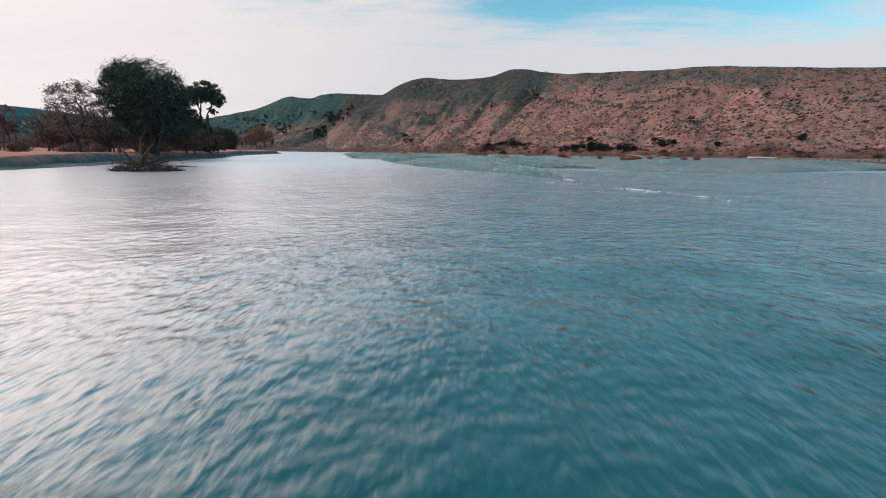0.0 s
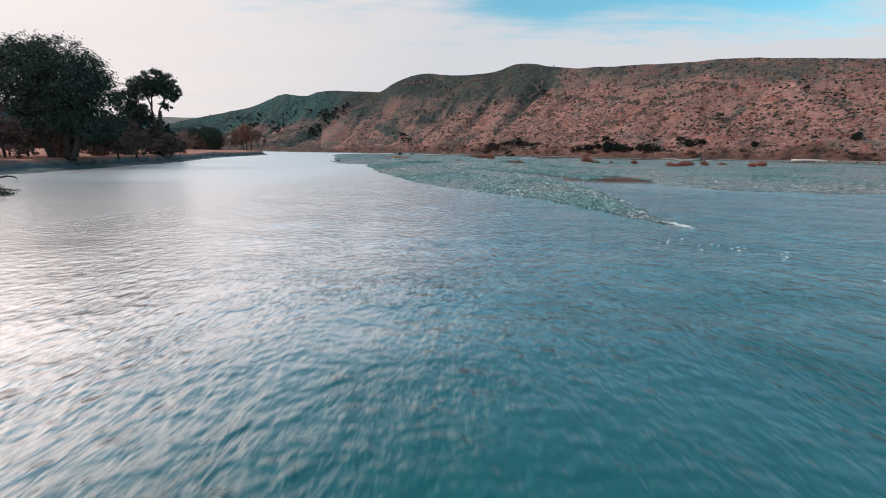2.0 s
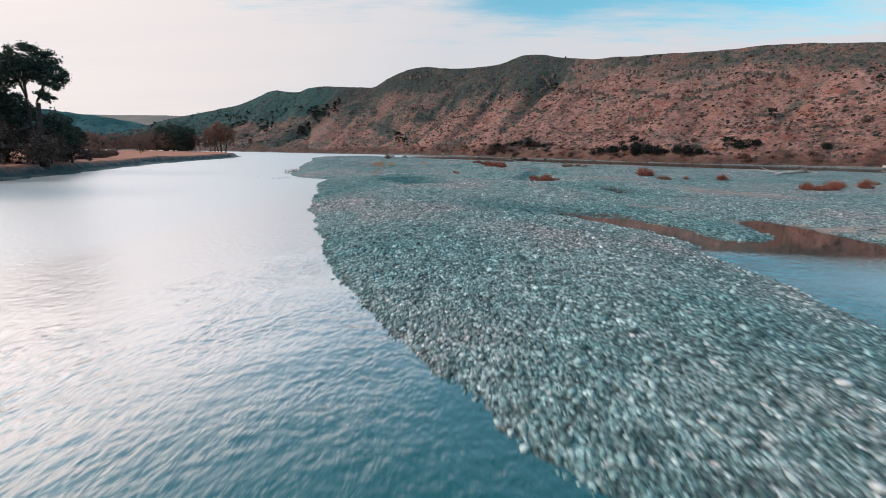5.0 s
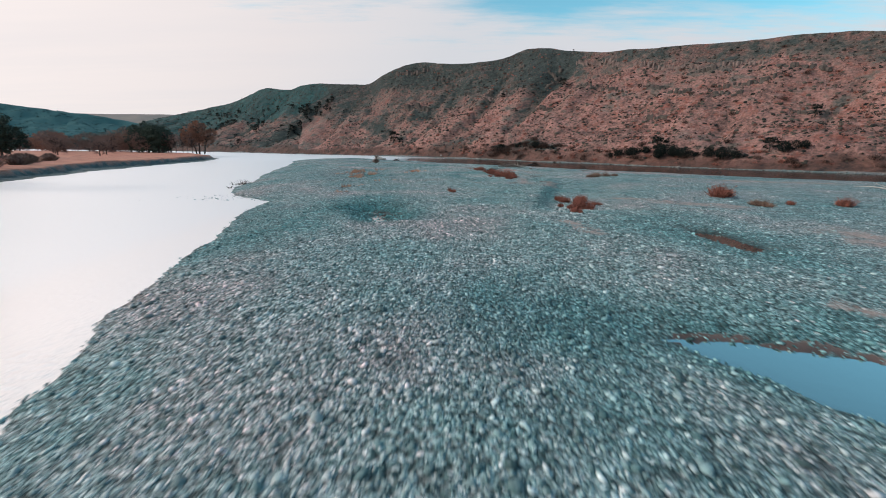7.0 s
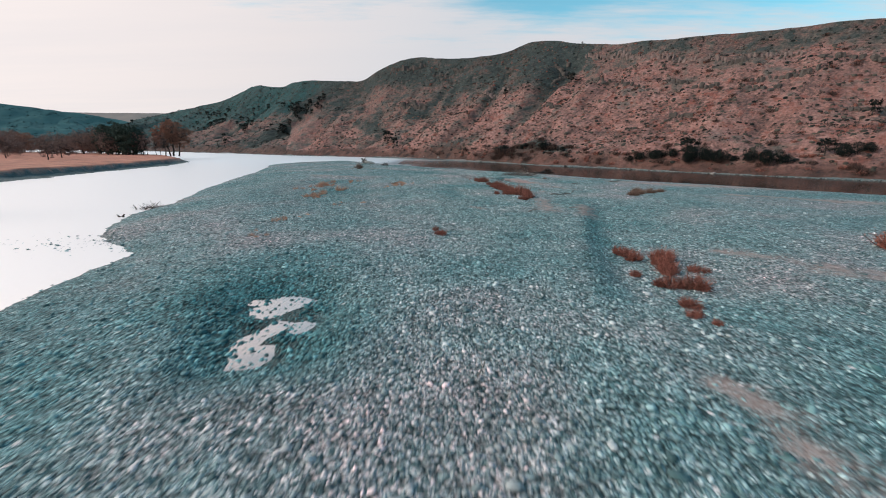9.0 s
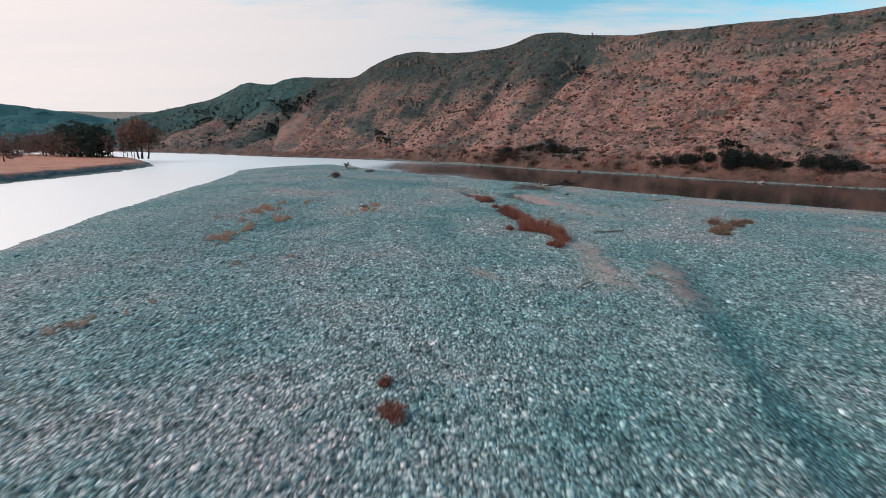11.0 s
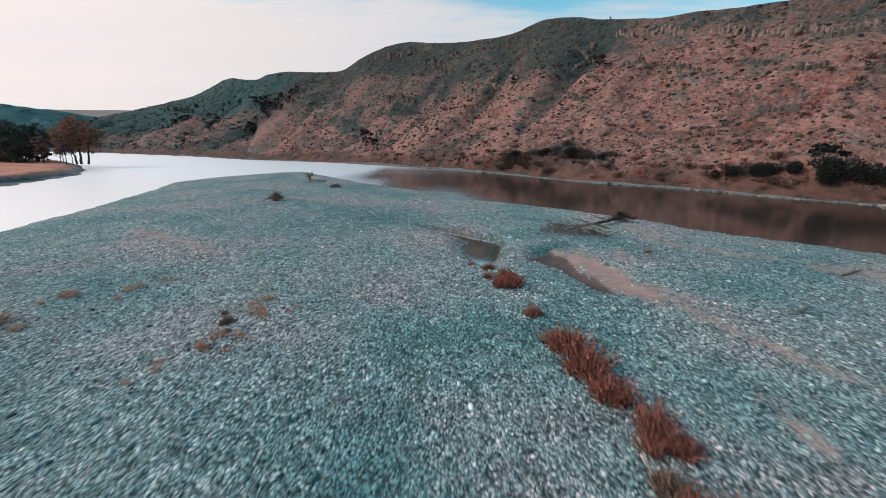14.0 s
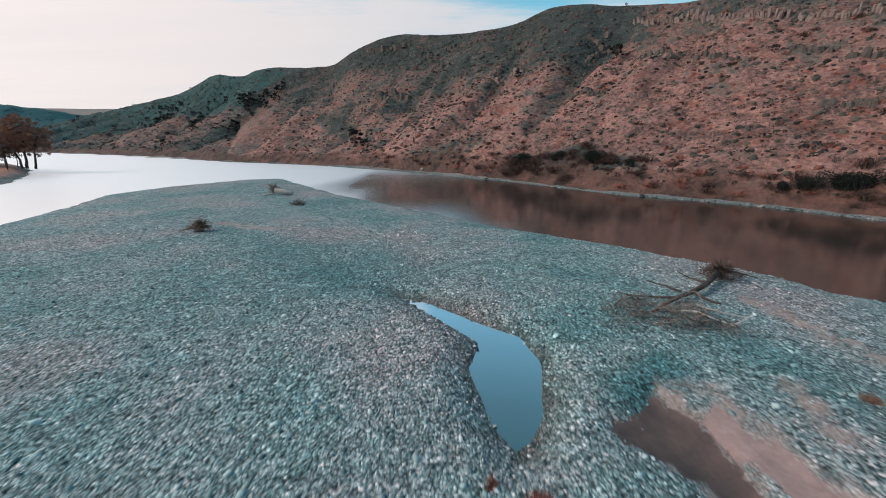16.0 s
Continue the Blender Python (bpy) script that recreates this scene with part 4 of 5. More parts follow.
for x, y, h, w in ((-62, 60, 6.4, 4.4), (-70, 66, 7.0, 5.0), (-58, 72, 5.6, 4.4), (-80, 74, 7.4, 5.4), (-66, 80, 6.2, 4.6), (-61, 92, 5.6, 5.2), (-92, 84, 7.6, 6), (-55, 66, 5.0, 3.6), (-104, 92, 8, 6), (-76, 100, 6.5, 5.5), (-72, 58, 7.5, 6), (-84, 62, 8, 6.5), (-96, 70, 8.5, 7), (-112, 78, 9, 7.5), (-66, 70, 6.5, 5.5), (-125, 96, 9, 8), (-90, 110, 7, 7)):
    tree("bare_tree", (x, y, Z0), [((0, 0, h * 0.68), (w * 0.36, w * 0.36, h * 0.34)), ((-w * 0.3, 0, h * 0.52), (w * 0.28, w * 0.3, h * 0.28)), ((w * 0.3, 0.3, h * 0.5), (w * 0.28, w * 0.3, h * 0.28))],
         [((0, 0), (0, 0, h * 0.35), 0.16), ((0.4, 0.2), (0.8, 0.2, h * 0.35), 0.12)], bare_label, M_LEAF_BROWN, 0.11, 1000, "tree", "bare trees on the meadow", 8, 1.0)
tree("round_tree", (-84, 127, Z0), [((0, 0, 5.0), (4.0, 3.8, 3.2)), ((1.8, 0, 3.6), (2.8, 3, 2.3)), ((-2, 0, 3.8), (2.6, 3, 2.4))], [((0, 0), (0, 0, 2.2), 0.3)],
     "round olive tree standing in the meadow", M_LEAF_DARK, 0.18, 1800)
for dx, dy, h, w in ((0, 0, 10.2, 5.2), (5.2, -2.4, 9.4, 4.6), (-5.0, 2.0, 9.2, 4.8), (2.2, 5, 9.8, 5)):
    tree("dark_tree", (-103 + dx, 194 + dy, Z0), [((0, 0, h * 0.62), (w * 0.62, w * 0.6, h * 0.36)), ((1.6, 0, h * 0.48), (w * 0.5, w * 0.5, h * 0.3)), ((-1.8, 0.4, h * 0.45), (w * 0.5, w * 0.5, h * 0.3)), ((0.3, 0, h * 0.22), (w * 0.6, w * 0.55, h * 0.2))],
         [((0, 0), (0, 0, h * 0.3), 0.3), ((1.3, 0), (1.5, 0, h * 0.3), 0.22)], "dense dark green tree in a riverside clump", M_LEAF_DARK, 0.17, 2000, "tree", "dark clump at the meadow's end")
tree("autumn_tree", (-84, 192.5, Z0), [((0.6, 0, 8.0), (3.2, 3, 2.6)), ((-3.4, 0, 6.4), (2.8, 2.6, 2.4)), ((4.0, 0, 6.2), (2.6, 2.6, 1.9)), ((0, 0, 5.0), (3.0, 2.8, 1.8)), ((-2.6, 0, 4.0), (2.4, 2.2, 1.6)), ((2.8, 0, 3.9), (2.4, 2.2, 1.6))],
     [((0, 0), (0.4, 0, 4.2), 0.30), ((1.6, 0.2), (2.8, 0, 4.4), 0.24), ((-1, 0), (-2.2, 0, 4.4), 0.24)], "orange-brown autumn tree on the river point", M_LEAF_ORANGE, 0.14, 2200, bare=0.5)
for k in range(7):
    x, y = -95.5 + k * 1.9 - 1.2 * (k % 2), 192 - 0.6 * k + 2.4 * (k % 3)
    tree("slender_tree", (x, y, Z0), [((0, 0, 4.8), (1.5, 1.5, 1.7)), ((0.5, 0, 3.4), (1.3, 1.2, 1.4)), ((-0.4, 0, 2.4), (1.0, 1.0, 1.0))], [((0, 0), (0.2, 0, 3.0), 0.10)],
         "slender half-bare brown tree in a row", M_LEAF_BROWN, 0.12, 900, "tree", "slender trees on the point", 8, 0.6)
for k in range(15):
    t = k / 14
    x, y = -116 - 150 * t + rng.normal(0, 2), 201 + 42 * t + rng.normal(0, 2.5)
    h, w = rng.uniform(6.6, 9.0), rng.uniform(9.5, 12.5)
    tree("brown_tree", (x, y, Z0 + 0.3), [((0, 0, h * 0.55), (w * 0.46, w * 0.4, h * 0.42)), ((w * 0.34, 0, h * 0.40), (w * 0.36, w * 0.3, h * 0.36)), ((-w * 0.34, 0, h * 0.40), (w * 0.36, w * 0.3, h * 0.36)), ((0, 0, h * 0.2), (w * 0.5, w * 0.4, h * 0.2))],
         [((0, 0), (0, 0, h * 0.3), 0.22)], "rust-brown leafless tree in a distant row", M_LEAF_BROWN if k % 3 else M_LEAF_ORANGE, 0.16, 560, "tree", "brown trees behind the meadow", 8, 0.5)
for x, y, h, w in ((-70, 140, 4.4, 5), (-78, 152, 5.2, 6), (-90, 150, 6, 6), (-100, 160, 6.5, 7), (-112, 172, 7, 7.5), (-97, 186, 8.5, 7.5), (-104, 188, 8, 8), (-90, 181, 7, 6)):
    tree("brown_tree", (x - 14, y + 10, Z0), [((0, 0, h * 0.55), (w * 0.5, w * 0.45, h * 0.42)), ((w * 0.3, 0, h * 0.4), (w * 0.35, w * 0.3, h * 0.3))],
         [((0, 0), (0, 0, h * 0.3), 0.15)], "low leafless brown thicket tree", M_LEAF_BROWN, 0.14, 800, "tree", "brown trees behind the meadow", 8, 0.6)

# ---- brush along the bank ----
brush = shrub("bank_brush", "dense reddish-brown brush along the meadow's edge", M_LEAF_BROWN, (3.4, 1.7), 120, 0.13, 900, M_TAN, "brush", "brush on the meadow's bank", 1.2, (-57.5, 104, Z0))
for x, y, s in ((-60, 107, 1.0), (-62.5, 111, 0.9), (-55.5, 99, 0.8), (-66, 113, 1.0), (-51, 90, 0.8), (-49, 79, 0.7), (-48, 72, 0.9), (-47.5, 66, 0.9), (-46.5, 56, 0.8), (-45, 50, 0.7), (-54, 61, 0.9), (-57, 56, 1), (-68, 120, 0.9)):
    copy_thing(brush, pose(x, y, Z0, 0, 0, rng.uniform(0, 360)) @ Matrix.Diagonal((s, s, s, 1)))

# ---- plants on the bluff ----
juniper = tree("juniper_tree", (82.5, 137, over1.at(82.5, 137) - 0.1), [((0, 0, 1.5), (1.3, 1.3, 1.2)), ((0.3, 0, 2.3), (0.8, 0.8, 0.9))], [((0, 0), (0, 0, 1.0), 0.14)],
               "dark green juniper on the dry slope", M_LEAF_GREEN, 0.16, 800, "tree", "junipers on the bluffs")
for x, y, s in ((-18.5, 222, 1.9), (-15.5, 219, 1.2), (46, 202, 1.2), (86, 152, 0.5), (26, 214, 0.9), (103, 133, 0.7), (114, 118, 0.6), (53.5, 217.6, 0.35), (62, 176, 0.5), (50.7, 139, 1.55), (66.6, 127.4, 1.15)):
    copy_thing(juniper, pose(x, y, over1.at(x, y) - 0.15, 0, 0, rng.uniform(0, 360)) @ Matrix.Diagonal((s, s, s * 0.9, 1)))
for k in range(46):
    i, u = rng.uniform(20, 285), rng.uniform(0.04, 0.85)
    x, y, z = (float(a[0]) for a in bluff2.surface(np.array([i]), np.array([u]))[:3])
    s = rng.uniform(0.5, 1.3)
    copy_thing(juniper, pose(x, y, z - 0.2, 0, 0, rng.uniform(0, 360)) @ Matrix.Diagonal((s, s, s, 1)))
for cx0, cy0, count, wide in ((-144, 355, 7, 5), (-125, 328, 6, 3.5), (-113, 310, 5, 3), (-114, 337, 8, 5), (-68, 279, 12, 4), (-74, 277, 12, 4.5), (-62, 279, 9, 3.5), (-84, 292, 10, 5),
                              (-145, 333, 5, 4), (-86, 286, 4, 3), (-58, 286, 7, 4), (-94, 322, 6, 5), (-165, 372, 8, 7), (-185, 388, 8, 8)):
    for _ in range(count):
        x, y = cx0 + rng.normal(0, wide), cy0 + rng.normal(0, wide)
        (z1, d1), (z2, d2) = over1.near(x, y), over2.near(x, y)
        z = max(z1 if d1 < 1.5 else -9, z2 if d2 < 1.5 else -9)
        if 0 < z < 28:
            s = rng.uniform(0.5, 1.25)
            copy_thing(juniper, pose(x, y, z - 0.25, 0, 0, rng.uniform(0, 360)) @ Matrix.Diagonal((s, s, s, 1)))
dark_shrub = shrub("foot_shrub", "dark green-black shrub at the bluff's foot by the water", M_LEAF_GREEN, (3.4, 2.7), 12, 0.09, 2600, M_BARK, "shrub", "shrubs at the bluff's foot", 1.0, (52.6, 136.6, over1.at(52.6, 136.6) - 0.1))
brown_shrub = shrub("foot_shrub", "dark brown leafless shrub at the bluff's foot by the water", M_THICKET, (2.6, 1.4), 80, 0.085, 340, M_THICKET, "shrub", "shrubs at the bluff's foot", 1.0, (50, 145, over1.at(50, 145) - 0.1))
rust_shrub = shrub("rust_shrub", "rust-red leafless shrub on the dry slope", M_RUST, (1.9, 1.0), 80, 0.08, 160, M_RUST, "shrub", "rust shrubs on the bluff", 1.1, (0.5, 206, over1.at(0.5, 206) - 0.1))
for x, y, s in ((43.7, 147, 0.5), (44.9, 145.2, 0.75), (46.2, 143.8, 0.95), (47.4, 142.4, 0.95), (48.7, 141.4, 0.8), (51.3, 138, 1.2), (50.2, 138.2, 0.9), (54.4, 134.6, 1.0), (55.8, 133.2, 0.6), (57.6, 131, 0.95), (59.2, 129.4, 1.05),
                (60.6, 128.2, 0.8), (68.4, 125.6, 1.0), (70.2, 124.4, 0.8), (33, 161, 0.5), (25, 171, 0.55), (78, 116, 0.7), (92, 104, 0.8)):
    copy_thing(dark_shrub, pose(x, y, over1.at(x, y) - 0.15, 0, 0, rng.uniform(0, 360)) @ Matrix.Diagonal((s, s, s, 1)))
for k in range(230):
    i, u = rng.uniform(170, 520), abs(rng.normal(0.02, 0.03)) + 0.012
    x, y, z = (float(a[0]) for a in bluff.surface(np.array([i]), np.array([u]))[:3])
    s = rng.uniform(0.45, 1.15)
    src = (brown_shrub, brown_shrub, brown_shrub, rust_shrub)[k % 4]
    copy_thing(src, pose(x, y, z - 0.2, 0, 0, rng.uniform(0, 360)) @ Matrix.Diagonal((s, s, s * rng.uniform(0.5, 0.9), 1)))
for k in range(46):
    t = rng.uniform(0, 1)
    x, y = 17.5 + 17 * t + rng.normal(0, 0.9), 179 - 17 * t + rng.normal(0, 0.9)
    s = rng.uniform(0.7, 1.25)
    copy_thing(dark_shrub if k % 15 == 0 else brown_shrub, pose(x, y, over1.at(x, y) - 0.2, 0, 0, rng.uniform(0, 360)) @ Matrix.Diagonal((s, s, s * 0.75, 1)))
for k in range(330):
    i, u = rng.uniform(170, 520), rng.uniform(0.06, 0.95)
    x, y, z = (float(a[0]) for a in bluff.surface(np.array([i]), np.array([u]))[:3])
    s = rng.uniform(0.35, 0.95)
    copy_thing((rust_shrub, rust_shrub, brown_shrub)[k % 3], pose(x, y, z - 0.12, 0, 0, rng.uniform(0, 360)) @ Matrix.Diagonal((s, s, s * 0.8, 1)))


def clumps(name, hill, n, lo, hi, sizes, mat, label, leafs=9, upto=0.99):
    """Low bushes all over a slope, one mesh."""
    i, u = rng.uniform(lo, hi, n), rng.uniform(0.03, upto, n)
    x, y, z = hill.surface(i, u)[:3]
    keep = 0.45 * vnoise(x / 13, y / 13, 91) + 0.6 * vnoise(x / 4, y / 4, 92) > rng.uniform(-1.1, 0.5, n)
    c = np.stack([x, y, z], -1)[keep]
    s = np.exp(rng.uniform(math.log(sizes[0]), math.log(sizes[1]), len(c)))
    pts = np.repeat(c, leafs, 0) + rng.normal(0, 1, (len(c) * leafs, 3)) * np.repeat(s, leafs)[:, None] * np.array([0.30, 0.30, 0.16])
    pts[:, 2] += np.repeat(s, leafs) * 0.2
    sh = Shape()
    n2 = len(pts)
    a = rng.normal(0, 1, (n2, 3)) * (1, 1, 0.55)
    a /= np.linalg.norm(a, axis=1)[:, None]
    b = np.cross(a, rng.normal(0, 1, (n2, 3)))
    b /= np.linalg.norm(b, axis=1)[:, None] + 1e-9
    w = np.repeat(s, leafs)[:, None] * 0.19
    v = np.stack([pts - a * w, pts + b * w * 0.7, pts + a * w, pts - b * w * 0.7], 1).reshape(-1, 3)
    f = np.arange(len(v), dtype=np.int32).reshape(-1, 4)
    ob = mesh_object(name, v, f, mat)
    return tagged(ob, label, "shrubs", kind="stuff")


clumps("sagebrush", bluff, 9000, 130, 600, (0.3, 1.0), M_SAGE, "grey-green sagebrush dotting the dry bluff", 11)
clumps("dry_grass_tussocks", bluff, 9000, 130, 600, (0.25, 0.7), M_TAN, "dry tan grass tussocks on the bluff", 7)


def mounds(hill, n, lo, hi, sizes, mat, label, seed):
    """Low rounded bushes all over a slope, one mesh."""
    i, u = rng.uniform(lo, hi, n), rng.uniform(0.03, 0.995, n)
    x, y, z = hill.surface(i, u)[:3]
    keep = 0.5 * vnoise(x / 11, y / 11, seed) + 0.5 * vnoise(x / 3.5, y / 3.5, seed + 1) > rng.uniform(-1.0, 0.6, n)
    c = np.stack([x, y, z], -1)[keep]
    s = np.exp(rng.uniform(math.log(sizes[0]), math.log(sizes[1]), len(c)))
    th = (np.arange(7) * 2 * math.pi / 7)[None] + rng.uniform(0, 6, (len(c), 1))
    rings = []
    for up, wide in ((-0.25, 0.95), (0.18, 1.0), (0.36, 0.66)):
        r = 0.5 * wide * s[:, None] * rng.uniform(0.72, 1.25, th.shape)
        rings.append(np.stack([c[:, :1] + np.cos(th) * r * 1.25, c[:, 1:2] + np.sin(th) * r, c[:, 2:] + up * s[:, None] * rng.uniform(0.75, 1.2, th.shape)], -1))
    top = c + np.stack([0 * s, 0 * s, 0.42 * s], -1)
    v = np.concatenate([*rings, top[:, None]], 1)
    j = np.arange(7)
    k = (j + 1) % 7
    tri = np.concatenate([np.stack([j + 7 * q, k + 7 * q, k + 7 * q + 7], -1) for q in (0, 1)] + [np.stack([j + 7 * q, k + 7 * q + 7, j + 7 * q + 7], -1) for q in (0, 1)] + [np.stack([j + 14, k + 14, 0 * j + 21], -1)])
    f = (tri[None] + 22 * np.arange(len(c))[:, None, None]).reshape(-1, 3).astype(np.int32)
    return tagged(mesh_object("low_bushes", v.reshape(-1, 3), f, mat), label, "shrubs", kind="stuff")


M_RUST_BUSH = mottled("rust_bush", (0.065, 0.032, 0.027), (0.22, 0.092, 0.070), 1.5, 0.95, 0.6, 0.6)
M_SAGE_BUSH = mottled("dark_sage_bush", (0.014, 0.018, 0.018), (0.095, 0.086, 0.072), 1.5, 0.95, 0.6, 0.6)
mounds(bluff, 11000, 130, 600, (0.22, 0.85), M_SAGE_BUSH, "dark rounded low bushes scattered on the dry bluff", 191)
mounds(bluff, 3600, 130, 600, (0.22, 0.75), M_RUST_BUSH, "rust-brown rounded low bushes on the dry bluff", 197)
mounds(bluff2, 2600, 5, 290, (0.4, 1.2), M_SAGE_BUSH, "dark rounded low bushes on the farther bluff", 203)
clumps("sagebrush", bluff2, 5000, 5, 290, (0.5, 1.8), M_SAGE, "dark sagebrush on the farther bluff", 14)
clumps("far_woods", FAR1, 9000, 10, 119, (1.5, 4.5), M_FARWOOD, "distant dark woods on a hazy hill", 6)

# ---- rock outcrops ----


def rock(w, d, h, seed):
    """A jointed block: a prism with a broken top and worn sides."""
    r = np.random.default_rng(seed)
    n = 6
    th = (np.arange(n) + r.uniform(-0.3, 0.3, n)) * 2 * math.pi / n
    rings = []
    for k, (t, s) in enumerate(((-0.25, 1.1), (0.35, 1.0), (0.85, 0.93), (1.0, 0.68))):
        q = s * r.uniform(0.86, 1.12, n)
        rings.append(np.stack([np.cos(th) * w / 2 * q, np.sin(th) * d / 2 * q, h * t + r.uniform(-0.06, 0.06, n) * h], -1))
    v = np.concatenate(rings)
    f = [(k * n + j, k * n + (j + 1) % n, (k + 1) * n + (j + 1) % n, (k + 1) * n + j) for k in range(3) for j in range(n)] + [tuple(range(3 * n, 4 * n))]
    return v, f


def outcrop(place_list, label, size, mat=M_CLIFF, seed=1):
    """A line of weathered rock columns."""
    c = np.mean(place_list, 0)
    ob = thing("rock_outcrop", tuple(c), label, "rock", "rock outcrops on the bluff")
    for k, p in enumerate(place_list):
        w, h = size[0] * rng.uniform(0.65, 1.6), size[1] * rng.uniform(0.55, 1.2)
        v, f = rock(w, w * rng.uniform(0.8, 1.2), h, seed * 100 + k)
        o = mesh_object("rock_column", v, f, mat, ob)
        o.matrix_basis = pose(*(np.asarray(p) - c), rng.uniform(-7, 7), rng.uniform(-7, 7), rng.uniform(0, 360))
    return ob


def ledge(line, step, size, label, seed, mat=M_CLIFF, sink=0.45):
    """Rock columns shoulder to shoulder along a line on the slope."""
    pts, t = spline([(x, y, 0) for x, y in line], 400)
    n = max(int(t[-1] / step), 3)
    at = np.linspace(0, 399, n).astype(int)
    places = []
    for k in at:
        x, y = pts[k, 0] + rng.normal(0, 0.25), pts[k, 1] + rng.normal(0, 0.25)
        places.append((x, y, over1.at(x, y) - sink * size[1] + 0.3 * vnoise(np.array([k / 23.0]), np.array([0.5]), seed)[0]))
    outcrop(places, label, size, mat, seed)


cliff_label = "jointed pale cliff band near the bluff's crest"
CLIFF = [(53, 211), (55.5, 206.5), (58.5, 201.5), (61.8, 196), (64.5, 191.3), (67.2, 186.4), (70, 181.8), (72.8, 177), (75.6, 172.6), (79, 168.5), (83, 165), (88, 161)]
for k in range(len(CLIFF) - 1):
    (ax, ay), (bx, by) = CLIFF[k], CLIFF[k + 1]
    ledge([(ax, ay), ((ax + bx) / 2 + 0.3, (ay + by) / 2), (bx, by)], 0.36, (0.58, 1.25 + 0.35 * (k % 3)), cliff_label, 10 + k)
M_DARKROCK = mottled("dark_ledge_rock", (0.034, 0.034, 0.033), (0.130, 0.112, 0.100), 0.7, 0.92, 0.7, 0.45, 0.3)
ledge([(20, 221.5), (23.8, 219.5), (27, 215)], 0.7, (1.3, 1.7), "pale jointed rock ledge on the slope", 21)
ledge([(-15, 247), (-9, 242.6), (-4, 238.5)], 0.8, (1.8, 2.0), "dark grey rock ledge on the slope", 22, M_DARKROCK)
ledge([(58, 161.5), (60, 158.2), (61.2, 155)], 0.8, (0.9, 1.0), "low rocky ledge on the slope", 23, M_DARKROCK)
ledge([(36, 226), (32, 229), (28, 232)], 0.9, (1.3, 1.2), "dark rock ledge on the bluff", 24, M_DARKROCK)
ledge([(-22, 276), (-14, 271), (-5, 266)], 0.9, (1.8, 1.5), "dark rock rim near the bluff's crest", 25, M_DARKROCK)
ledge([(8, 255), (14, 250), (20, 246)], 1.0, (1.5, 1.0), "dark rock rim near the bluff's crest", 26, M_DARKROCK)
ledge([(48, 213), (45, 209), (41, 207)], 0.9, (1.3, 1.1), "dark rock ledge on the bluff", 27, M_DARKROCK)
for k in range(24):
    i, u, span = rng.uniform(330, 520), rng.uniform(0.45, 0.93), rng.uniform(5, 13)
    if k % 4 == 0:
        i, u = rng.uniform(200, 330), rng.uniform(0.3, 0.85)
    ax, ay = bluff.surface(np.linspace(i, i + span, 4), np.full(4, u) + rng.normal(0, 0.006, 4))[:2]
    ledge(list(zip(ax, ay)), 0.85, (1.1, rng.uniform(0.8, 1.5)), "weathered dark rock ledge on the slope", 60 + k, M_DARKROCK, 0.5)
outcrop([(3.4 - 0.55 * k + 0.5 * math.sin(9.0 * k), 193.5 + 0.58 * k, -0.1 + 0.12 * (k % 4)) for k in range(17)], "pale eroded clay bank standing at the waterline", (0.75, 0.85), mottled("pale_clay", (0.13, 0.14, 0.138), (0.30, 0.285, 0.27), 1.2, 0.95, 0.5, 0.4), 30)
for k in range(46):
    t = k / 45
    x, y = 84 + 22 * t + rng.normal(0, 0.5), 101.5 - 36 * t + rng.normal(0, 0.6)
    v, f = rock(rng.uniform(0.5, 1.1), rng.uniform(0.5, 1.0), rng.uniform(0.35, 0.75), 500 + k)
    o = mesh_object("boulder", v, f, M_CLIFF)
    o.matrix_basis = pose(x, y, ground_z(x, y) - 0.05, rng.uniform(-15, 15), rng.uniform(-15, 15), rng.uniform(0, 360))
    tagged(o, "pale angular boulder heaped along the far bank", "boulder", "boulders on the far bank")

# ---- rocks along the far waterline ----
pts, t = spline([(x, y, 0) for x, y in RIGHT[3:14]], 4000)
n = 2400
at = rng.integers(0, 4000, n)
rx, ry = pts[at, 0] + rng.normal(0.12, 0.15, n), pts[at, 1] + rng.normal(0.12, 0.15, n)
rz = height(rx, ry)[0]
rr = np.exp(rng.normal(math.log(0.075), 0.5, n))
SHORE_ROCKS = (rx, ry, rz, rr)

# ---- red plants on the gravel bar ----
def red_plant(width, tall, mat, label, n=210, m=640):
    ob = thing("dock_plant", (0, 0, 0), label, "plant", "red plants on the gravel bar")
    th, k = rng.uniform(0, 2 * math.pi, n), np.sqrt(rng.uniform(0, 1, n))
    base = np.stack([np.cos(th) * k * width * 0.3, np.sin(th) * k * width * 0.3, np.full(n, -0.03)], -1)
    tip = base * (1, 1, 0) + np.stack([rng.normal(0, 0.16, n) * width + base[:, 0] * 0.6, rng.normal(0, 0.16, n) * width + base[:, 1] * 0.6, tall * rng.uniform(0.45, 1.05, n) * np.sqrt(1 - 0.75 * k ** 2)], -1)
    st = Shape()
    st.blades(base, tip, 0.007)
    st.part("stem_tuft", mat, ob)
    fo = Shape()
    j = rng.integers(0, n, m)
    t = rng.uniform(0.35, 1.05, (m, 1))
    fo.leaves(base[j] * (1 - t) + tip[j] * t + rng.normal(0, 0.03, (m, 3)), 0.024)
    fo.part("foliage", mat, ob)
    return ob


